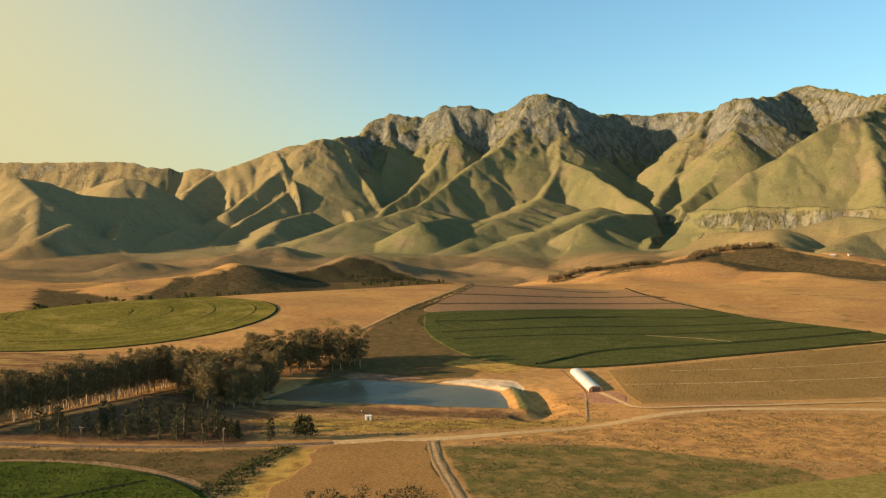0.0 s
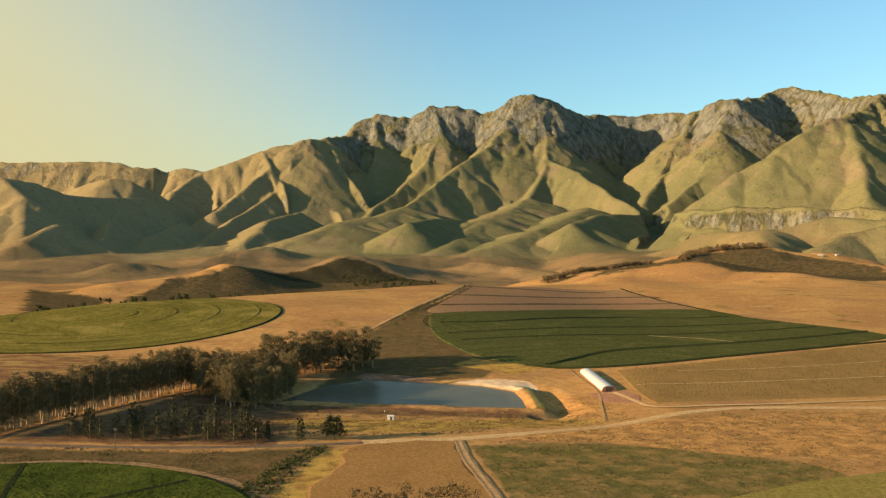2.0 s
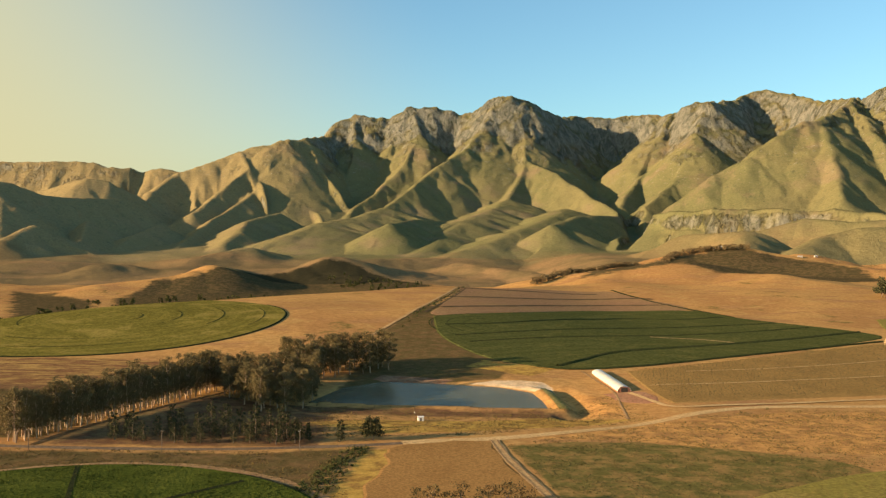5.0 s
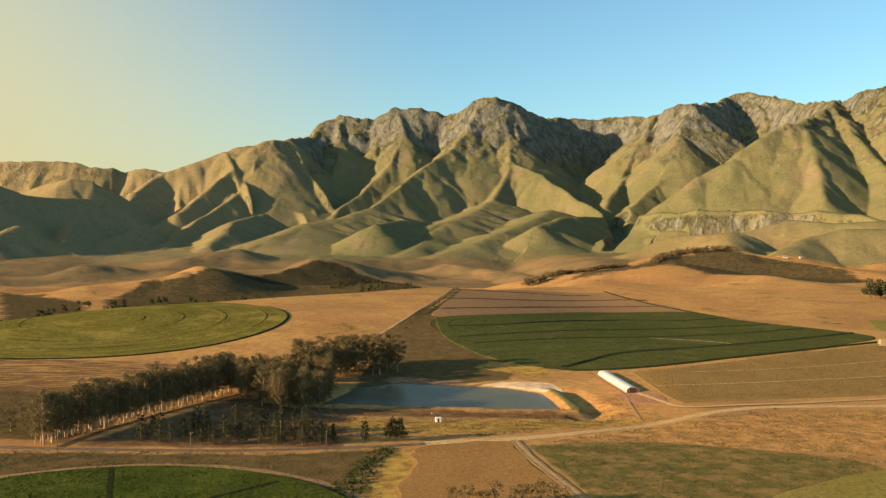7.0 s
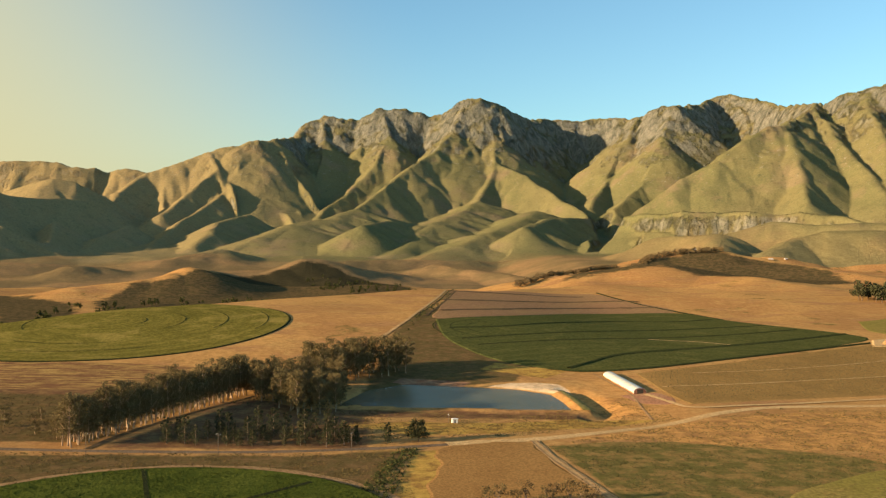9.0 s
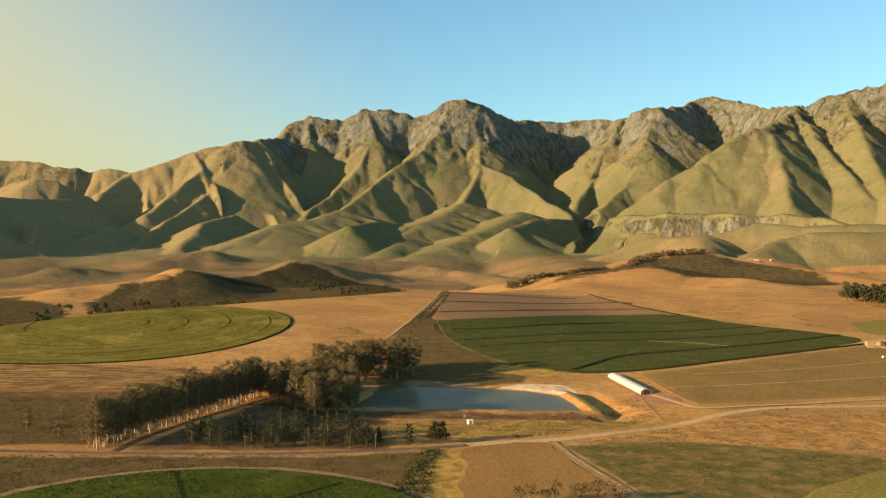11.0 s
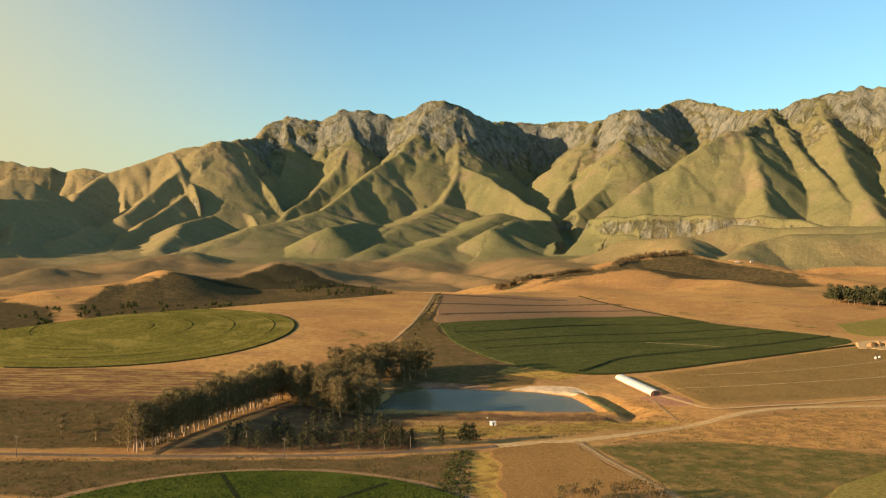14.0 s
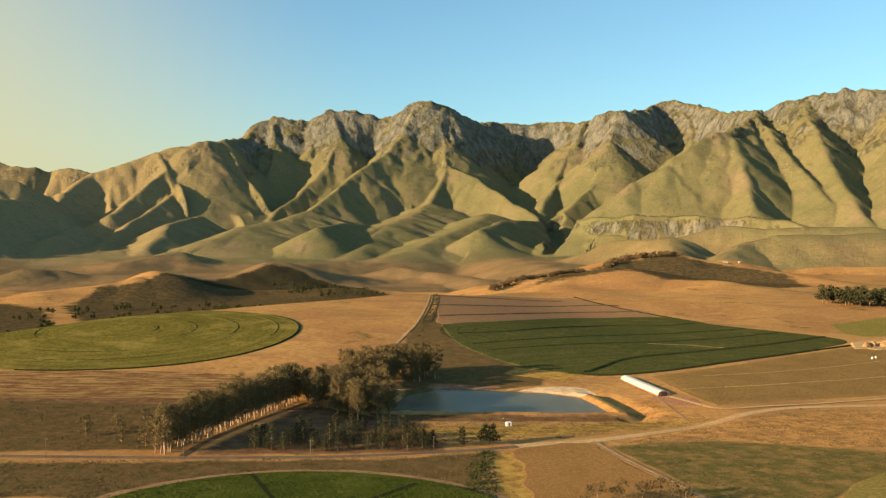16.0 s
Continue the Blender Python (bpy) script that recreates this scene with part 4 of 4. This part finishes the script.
# row of gums along the earth track
row = [gum_tree(20 + k, 18.6, 0.27, 4.7, "tall slender gum tree in a roadside row", "gum trees in the row", 22, 105, 0.26) for k in range(5)]
spots = []
for k in range(96):
    t = k / 95
    spots.append((-137 + 40 * t + rng.uniform(-0.6, 0.6) - (-0.6, 2.0, 4.8)[k % 3], 309 + 105 * t + rng.uniform(-0.8, 0.8)))
plant(row, spots, rng, 0.78, 1.06)
plant([gum_tree(26, 9.0, 0.12, 3.6, "small scrubby gum tree on rough land", "scrubby gum trees", 14, 90, 0.26)], [(-158, 327), (-167, 352), (-150, 338), (-147, 320), (-176, 340), (-160, 368), (-152, 358)], rng, 0.6, 1.15)
# grove beside the dam
big = [gum_tree(40 + k, 21.5, 0.22, 5.8, "large spreading gum tree in a shady grove", "gum trees in the grove", 28, 190, 0.28) for k in range(4)]
plant(big, [(-66, 374), (-57, 380), (-76, 384), (-86, 397), (-51, 388), (-70, 380), (-100, 420), (-95, 426), (-106, 430), (-98, 436), (-91, 423), (-104, 442)] + scatter([(-99, 414), (-88, 400), (-72, 376), (-50, 384), (-50, 420), (-56, 440), (-72, 450), (-90, 436)], 36, 5.0, rng), rng, 0.74, 0.98)
mid = [gum_tree(50 + k, 22, 0.24, 5.4, "gum tree at the back of the grove", "gum trees behind the dam", 22, 170, 0.32) for k in range(3)]
plant(mid, scatter([(-84, 444), (-58, 446), (-44, 470), (-34, 476), (-26, 486), (-30, 500), (-50, 502), (-72, 490)], 36, 5.0, rng) + [(-23, 488), (-27, 493)], rng, 0.72, 1.08)
# conifers near the road
pines = [pine_tree(60 + k, 10.0, 5.2, "small dark conifer in a roadside planting", "conifers by the road") for k in range(5)]
plant(pines, [(-104 + 66 * k / 37 + rng.uniform(-0.8, 0.8), (314, 321, 328)[k % 3] + rng.uniform(-2, 2)) for k in range(38) if k not in (2, 4, 5, 9, 14, 22, 30)], rng, 0.6, 1.2)
plant([pine_tree(66, 7.0, 3.0, "lone small dark conifer beside the road", ""), pine_tree(67, 8.6, 4.0, "lone dark conifer beside the road", "")], [(-35.5, 318), (-24, 318)], rng, 0.95, 1.05)
plant([round_tree(70, 8.2, 8.0, "dark rounded tree beside the gravel road", "round_tree", PINE, 22, 70, 0.42)], [(-12.5, 321)], rng, 1.0, 1.01)
# sparse brown shrubs in the foreground
shrubs = [round_tree(74 + k, 5.5, 5.0, "sparse brownish shrub on the ploughed field", "shrub", BUSH, 12, 26, 0.22, "brown shrubs", 0.45) for k in range(3)]
plant(shrubs, [(12, 246), (16, 243), (20, 247), (26, 244), (30, 240), (35, 243), (38, 239), (8, 241), (23, 238), (28, 249), (33, 247)], rng, 0.85, 1.35)
# far trees, fewer and larger leaves
far = [gum_tree(80 + k, 12, 0.15, 4.2, "distant gum tree on the ridge", "trees along the ridge", 10, 26, 0.8, leaf=RIDGELEAF) for k in range(3)]
line = smooth_line([(109, 1225), (172, 1295), (223, 1320), (283, 1400), (389, 1559), (451, 1575), (520, 1575)], 1.4)
wood = np.array([(x + rng.uniform(-7, 7), y + rng.uniform(-10, 10)) for x, y in line])
plant(far, wood[::4], rng, 0.6, 1.1)
wood = np.repeat(np.delete(wood, np.s_[::4], 0), 5, 0) + rng.normal(0, 1.3, (5 * len(np.delete(wood, np.s_[::4], 0)), 2))
high = rng.uniform(2.0, 8.5, len(wood))
v, f = leaves(rng, np.column_stack([wood, land_z(wood[:, 0], wood[:, 1]) + high]), rng.uniform(1.2, 2.3, len(wood)), 26, 0.75, 0.7)
tagged(mesh_object("ridge_woodland", v, f, RIDGELEAF, smooth=False), "dry brown gum woodland along the ridge", "woodland", kind="stuff")
vale = [round_tree(90 + k, 9, 9, "dark tree in the valley behind the fields", "valley_tree", REED, 10, 34, 0.7, "trees in the valley") for k in range(3)]
belt = [(x + rng.uniform(-6, 6), min(1000, 1025 + 1.25 * x) + rng.uniform(75, 150)) for x in np.linspace(-450, -140, 190)]
plant(vale, belt + scatter([(-530, 1120), (-300, 1180), (-220, 1290), (-290, 1400), (-540, 1300)], 40, 7, rng) + scatter([(-230, 1800), (-60, 1650), (0, 1520), (-140, 1500), (-270, 1700)], 50, 8, rng), rng, 0.65, 1.15)
plant([round_tree(95, 14, 13, "dark tree in a clump below the hill", "clump_tree", PINE, 12, 34, 1.0, "tree clump below the hill")], scatter([(440, 925), (470, 890), (520, 880), (600, 920), (560, 980), (470, 960)], 80, 6.5, rng), rng, 0.8, 1.25)

# ---- buildings and small things ----
def plain_mat(name, colour, rough=0.6, spec=0.3, vary=0.12, metal=0.0, scale=1.5):
    n = Nodes(name, rough, spec)
    n.b.inputs["Metallic"].default_value = metal
    v = n.noise(scale, 4, 0.65)
    n.bump(v, 0.01)
    return n.done(n.scaled(colour, 1 - vary, 1 + vary, v))


FILM = plain_mat("tunnel_film", (0.35, 0.335, 0.265), 0.5, 0.4, 0.08, 0, 0.4)
STEEL = plain_mat("grey_steel", (0.35, 0.34, 0.32), 0.5, 0.4, 0.1, 0.6)
WHITEWASH = plain_mat("whitewash", (0.45, 0.43, 0.38), 0.8, 0.2, 0.08)
DARK = plain_mat("dark_fill", (0.03, 0.025, 0.02), 0.9, 0.1)
BRICKRED = plain_mat("red_brown_board", (0.22, 0.10, 0.06), 0.85, 0.2, 0.2)
POLE = plain_mat("weathered_pole", (0.09, 0.07, 0.05), 0.85, 0.2, 0.2)


def tunnel_shed():
    """Long arched tunnel with panels of film between hoops."""
    x0, y0, x1, y1 = 97.2, 434.0, 92.0, 487.0
    length, turn = math.hypot(x1 - x0, y1 - y0), math.degrees(math.atan2(y1 - y0, x1 - x0)) - 90
    shed = thing("tunnel_shed", "long white arched tunnel shed on bare ground", "shed", (x0, y0, ground_at(x0, y0) - 0.1), "", turn)
    half, wall, rise, bays = 3.2, 1.2, 1.7, 11

    def arch(r=0.0, n=12):
        return [(-half - r, 0)] + [(-(half + r) * math.cos(a), wall + (rise + r) * math.sin(a)) for a in np.linspace(0, math.pi, n)] + [(half + r, 0)]

    for k in range(bays):
        bm = bmesh.new()
        ya, yb = length * k / bays + 0.02, length * (k + 1) / bays - 0.02
        rows = []
        for y, r in ((ya, 0.0), ((ya + yb) / 2, -0.06), (yb, 0.0)):
            rows.append([bm.verts.new((x, y, z)) for x, z in arch(r)])
        for a, b in zip(rows, rows[1:]):
            for q in range(len(a) - 1):
                bm.faces.new((a[q], a[q + 1], b[q + 1], b[q])).smooth = True
        part("cover_panel", bm, FILM, shed)
    for k in range(bays + 1):
        bm = bmesh.new()
        pts = [(x, length * k / bays, z) for x, z in arch(0.04)]
        tube(bm, pts, [0.05] * len(pts), 5)
        part("hoop", bm, STEEL, shed, "grey steel hoop")
    for y, name in ((0.05, "end_wall"), (length - 0.05, "end_wall")):
        bm = bmesh.new()
        f = bm.faces.new([bm.verts.new((x, y, z)) for x, z in arch(-0.05)])
        bmesh.ops.solidify(bm, geom=[f], thickness=0.06)
        part(name, bm, FILM if y > 1 else BRICKRED, shed, "red-brown boarded end" if y < 1 else "white film end")
    # near-black panel stands in for the darkness inside the open end
    bm = bmesh.new()
    box(bm, (-1.6, -0.06, 0.1), (1.6, 0.02, 2.3), 0.02)
    part("doorway", bm, DARK, shed, "dark panel for the unlit doorway")
    for s in (-1, 1):
        bm = bmesh.new()
        box(bm, (s * half - 0.15, 0, 0), (s * half + 0.15, length, 0.5), 0.03)
        part("base_board", bm, BRICKRED, shed, "low side board")
    return shed


tunnel_shed()


def pump_house():
    x, y = 2.0, 365.0
    hut = thing("pump_house", "small white pump house with a dark doorway", "hut", (x, y, ground_at(x, y) - 0.05), "", 12)
    bm = bmesh.new()
    box(bm, (-1.5, -1.2, 0), (-0.45, -1.0, 2.2)), box(bm, (0.45, -1.2, 0), (1.5, -1.0, 2.2)), box(bm, (-0.45, -1.2, 1.85), (0.45, -1.0, 2.2))
    box(bm, (-1.5, -1.0, 0), (-1.3, 1.2, 2.2)), box(bm, (1.3, -1.0, 0), (1.5, 1.2, 2.2)), box(bm, (-1.3, 1.0, 0), (1.3, 1.2, 2.2))
    part("wall", bm, WHITEWASH, hut)
    bm = bmesh.new()
    box(bm, (-1.7, -1.4, 2.2), (1.7, 1.4, 2.38), 0.04)
    part("roof", bm, WHITEWASH, hut, "flat white roof slab")
    bm = bmesh.new()
    box(bm, (-0.45, -0.98, 0), (0.45, -0.9, 1.85))
    part("door", bm, DARK, hut, "dark door set back in shade")
    mast = thing("mast", "thin pole with a small white box beside the hut", "pole", (x - 2.6, y, ground_at(x - 2.6, y)), "")
    bm = bmesh.new()
    tube(bm, [(0, 0, 0), (0, 0, 4.6)], (0.09, 0.07), 6)
    part("post", bm, POLE, mast)
    bm = bmesh.new()
    box(bm, (-0.2, -0.15, 4.2), (0.2, 0.15, 4.7), 0.04)
    part("box", bm, WHITEWASH, mast, "small white box")
    hut.scale = mast.scale = (0.78, 0.78, 0.78)


pump_house()


def power_pole(label="wooden power pole beside the gravel road"):
    pole = thing("power_pole", label, "pole", (0, 0, 0), "poles along the road")
    bm = bmesh.new()
    tube(bm, [(0, 0, 0), (0.03, 0, 4), (0, 0, 8.0)], (0.11, 0.10, 0.08), 6)
    part("post", bm, POLE, pole)
    bm = bmesh.new()
    box(bm, (-0.05, -0.7, 7.35), (0.05, 0.7, 7.45), 0.02)
    part("crossarm", bm, POLE, pole)
    for y in (-0.75, 0.75):
        bm = bmesh.new()
        tube(bm, [(0, y, 7.45), (0, y, 7.55), (0, y, 7.7)], (0.05, 0.07, 0.03), 6)
        part("insulator", bm, STEEL, pole, "small grey insulator")
    return pole


plant([power_pole()], [(-178, 303), (-128, 300), (-82, 300), (-36, 305)], rng, 0.95, 1.0)

# heaps in the far yard
patch("yard", [(300, 604), (322, 600), (360, 612), (380, 640), (350, 650), (318, 632)], 0.7, ROAD, "pale bare yard beside the fields", 5, ragged=4)
EARTH = soil_mat("orange_earth", (0.30, 0.175, 0.075), (0.25, 0.14, 0.06), (0.33, 0.21, 0.10), 0.15, 0.9, 0.2)


def heap(x, y, w, h, seed):
    ob = bmesh.new()
    bmesh.ops.create_icosphere(ob, subdivisions=3, radius=1)
    for v in ob.verts:
        k = 1 + 0.22 * noise.noise(v.co * 1.7 + Vector((seed, 0, 0))) + 0.1 * noise.noise(v.co * 5)
        v.co = Vector((v.co.x * w * k, v.co.y * w * 0.6 * k, max(-0.1, v.co.z) * h * k))
    me = bpy.data.meshes.new("earth_heap")
    ob.to_mesh(me)
    ob.free()
    me.materials.append(EARTH)
    t = new("earth_heap", me)
    t.matrix_basis = pose(x, y, ground_at(x, y) + 0.6, 0, 0, seed * 40)
    return tagged(t, "orange heap of loose earth in a yard", "heap", "earth heaps")


for k, (x, y, w, h) in enumerate(((316, 612, 4.5, 3.4), (323, 616, 5, 4.0), (330, 613, 4, 3.0), (336, 621, 5.5, 3.6), (345, 618, 4.5, 3.2))):
    heap(x, y, w, h, k + 1)


def stuff(name, poly, count, radius, size, leaves_each, material, label, high=0.5, seed=3, cat="scrub"):
    """Uncounted low growth as one mesh of small leaf cards."""
    r = np.random.RandomState(seed)
    q = np.array([p for p in zip(r.uniform(min(a for a, _ in poly), max(a for a, _ in poly), count * 3), r.uniform(min(b for _, b in poly), max(b for _, b in poly), count * 3)) if inside(poly, *p)][:count])
    rad = radius * r.uniform(0.5, 1.3, len(q))
    z = land_z(q[:, 0], q[:, 1]) + rad * high
    v, f = leaves(r, np.column_stack([q, z]), rad, leaves_each, size, 0.8)
    return tagged(mesh_object(name, v, f, material, smooth=False), label, cat, kind="stuff")


stuff("reed_gully", [(-12, 310), (-20, 308), (-25, 285), (-32, 240), (-21, 240), (-17, 270), (-14, 295)], 260, 0.9, 0.26, 26, REED, "dark green reeds and scrub along a gully")
stuff("scrub", [(-260, 420), (-136, 400), (-134, 316), (-200, 316), (-330, 340)], 1500, 0.9, 0.24, 9, BUSH, "low olive-brown scrub on rough land", seed=5)
stuff("track_scrub", [(-30, 620), (-19, 690), (-8, 790), (2, 900), (10, 1000), (16, 1000), (8, 890), (-2, 780), (-14, 690), (-24, 620)], 150, 1.4, 0.5, 18, REED, "scrub along the climbing field track", seed=7)
stuff("road_scrub", [(90, 352), (100, 356), (150, 386), (205, 393), (205, 396), (148, 389), (100, 361)], 26, 1.0, 0.3, 24, REED, "small dark bushes beside the gravel road", seed=8)
stuff("grove_litter", [(-100, 392), (-60, 376), (-42, 384), (-40, 410), (-90, 420)], 120, 0.8, 0.25, 16, BUSH, "dry undergrowth below the gum trees", seed=9)

GRASS = leaf_mat("dry_grass", (0.092, 0.062, 0.022), (0.115, 0.080, 0.027), (0.075, 0.054, 0.020))
MEADOWLEAF = leaf_mat("meadow_leaf", (0.056, 0.050, 0.017), (0.080, 0.064, 0.022), (0.046, 0.044, 0.015))
CROPLEAF = leaf_mat("crop_leaf", (0.026, 0.034, 0.006), (0.042, 0.050, 0.008), (0.018, 0.025, 0.004))


def tufts(name, poly, count, size, each, material, label, lift, seed, away=()):
    """Uncounted grass as one mesh of upright blades, kept off the given outlines."""
    r = np.random.RandomState(seed)
    xs, ys = [p[0] for p in poly], [p[1] for p in poly]
    q = np.stack([r.uniform(min(xs), max(xs), count * 2), r.uniform(min(ys), max(ys), count * 2)], -1)
    keep = outline_side(poly, q[:, 0], q[:, 1]) < 0
    keep &= perlin(q[:, 0] / 14, q[:, 1] / 9) + 0.5 * perlin(q[:, 0] / 4, q[:, 1] / 4) > r.uniform(-0.5, 0.5, len(q))
    for other in away:
        keep &= outline_side(other, q[:, 0], q[:, 1]) > 0
    q = q[keep][:count]
    base = np.repeat(np.column_stack([q, land_z(q[:, 0], q[:, 1]) + lift]), each, 0)
    n = len(base)
    base[:, :2] += r.normal(0, size * 0.7, (n, 2))
    a, s = r.uniform(0, 6.28, n), size * r.uniform(0.5, 1.3, n)
    d = np.stack([np.cos(a), np.sin(a), np.zeros(n)], -1) * (s * 0.45)[:, None]
    top = base + np.stack([r.normal(0, 0.3, n) * s, r.normal(0, 0.3, n) * s, s], -1)
    v = np.stack([base - d, base + d, top + d * 0.3, top - d * 0.3], 1).reshape(-1, 3)
    return tagged(mesh_object(name, v, np.arange(n * 4).reshape(-1, 4), material, smooth=False), label, "grass", kind="stuff")


MEADOW = [(35, 316), (60, 323), (84, 325), (115, 315), (144, 303), (152, 290), (118, 266), (95, 250), (70, 222), (52, 215), (50, 250), (44, 280)]
ROADSIDE = [(-200, 304), (-80, 300), (-12, 310), (30, 322), (76, 345), (114, 371), (146, 388), (205, 396), (205, 404), (146, 396), (114, 379), (76, 353), (30, 330), (-12, 318), (-80, 308), (-200, 312)]
TRACKSIDE = [(28, 324), (34, 324), (38, 298), (46, 265), (54, 236), (46, 236), (40, 265), (32, 298)]
tufts("dry_grass", [(36, 318), (50, 240), (140, 255), (230, 300), (230, 392), (150, 386), (110, 368), (76, 343)], 16000, 0.26, 4, GRASS, "tufts of dry yellow grass on rough ground", 0.0, 21, (ROADSIDE, TRACKSIDE, MEADOW))
tufts("meadow_grass", MEADOW, 9000, 0.22, 4, MEADOWLEAF, "short olive grass on the meadow", 0.0, 25, (TRACKSIDE,))
tufts("dry_grass", [(-60, 320), (28, 332), (100, 370), (88, 430), (66, 395), (-40, 395)], 8000, 0.26, 4, GRASS, "dry grass below the dam wall", 0.0, 22, (ROADSIDE,))
tufts("dry_grass", [(-190, 300), (-20, 304), (-10, 240), (-190, 240)], 8000, 0.24, 4, GRASS, "dry grass between road and crop", 0.0, 23, (disc(GX, GY, GR + 2, 48),))
tufts("crop_leaves", disc(GX, GY, GR, 40), 22000, 0.30, 3, CROPLEAF, "leafy top of the green crop", 1.1, 24)

# vines standing in rows
def vine_rows():
    r = np.random.RandomState(31)
    way, across = np.array((0.93, 0.37)), np.array((-0.37, 0.93))
    a, b = np.meshgrid(np.arange(-60, 330, 2.2), np.arange(-60, 160, 3.2))
    q = np.array((112.0, 447.0)) + a.reshape(-1, 1) * way + b.reshape(-1, 1) * across
    q = q[outline_side([(112, 488), (178, 527), (264, 583), (309, 608), (372, 632), (326, 474), (219, 433), (167, 419), (122, 406), (114, 412)], q[:, 0], q[:, 1]) < 0]
    q = q + r.normal(0, 0.25, q.shape)
    q = q[r.uniform(0, 1, len(q)) < 0.85]
    v, f = leaves(r, np.column_stack([q, land_z(q[:, 0], q[:, 1]) + 1.1]), np.full(len(q), 0.6), 4, 0.28, 0.8)
    tagged(mesh_object("vine_rows", v, f, BUSH, smooth=False), "low green vines trained in straight rows", "vines", kind="stuff")


vine_rows()

# small far buildings
LIMEWASH = plain_mat("old_limewash", (0.26, 0.23, 0.18), 0.85, 0.1, 0.12)
ROOFTIN = plain_mat("pale_roof_tin", (0.30, 0.27, 0.23), 0.5, 0.3, 0.15)


def farmhouse(x, y, w, d, h, turn, label):
    house = thing("farmhouse", label, "house", (x, y, ground_at(x, y) - 0.3), "", turn)
    bm = bmesh.new()
    box(bm, (-w / 2, -d / 2, 0), (w / 2, d / 2, h), 0.05)
    part("wall", bm, LIMEWASH, house)
    bm = bmesh.new()
    v = [bm.verts.new(c) for c in ((-w / 2 - 0.4, -d / 2 - 0.4, h), (w / 2 + 0.4, -d / 2 - 0.4, h), (w / 2 + 0.4, d / 2 + 0.4, h), (-w / 2 - 0.4, d / 2 + 0.4, h), (-w / 2 - 0.4, 0, h + d * 0.32), (w / 2 + 0.4, 0, h + d * 0.32))]
    for q in ((0, 1, 5, 4), (2, 3, 4, 5), (0, 4, 3), (1, 2, 5), (3, 2, 1, 0)):
        bm.faces.new([v[k] for k in q])
    part("roof", bm, ROOFTIN, house, "pale tin gable roof")
    for k in (-1, 1):
        bm = bmesh.new()
        box(bm, (k * w * 0.28 - 0.6, -d / 2 - 0.04, h * 0.35), (k * w * 0.28 + 0.6, -d / 2 + 0.02, h * 0.75))
        part("window", bm, DARK, house, "dark window")
    bm = bmesh.new()
    box(bm, (-0.5, -d / 2 - 0.04, 0.3), (0.5, -d / 2 + 0.02, 2.3))
    part("door", bm, BRICKRED, house, "brown door")


farmhouse(470, 1592, 6, 4.5, 2.8, 10, "small white farmhouse among trees on the ridge")
farmhouse(640, 1665, 8, 4.5, 2.6, -8, "long low white farm building on a far slope")
farmhouse(672, 1672, 5, 4, 2.6, 12, "small white farm shed on a far slope")


def water_tank(x, y):
    tank = thing("water_tank", "small white water tank at the field edge", "tank", (x, y, ground_at(x, y)), "white water tanks")
    bm = bmesh.new()
    tube(bm, [(0, 0, 0), (0, 0, 1.5), (0, 0, 1.75)], (0.75, 0.75, 0.3), 14)
    part("body", bm, WHITEWASH, tank)
    bm = bmesh.new()
    tube(bm, [(0, 0, 1.72), (0, 0, 1.86)], (0.22, 0.2), 10)
    part("lid", bm, DARK, tank, "dark lid")


water_tank(287, 556)
water_tank(291, 558)
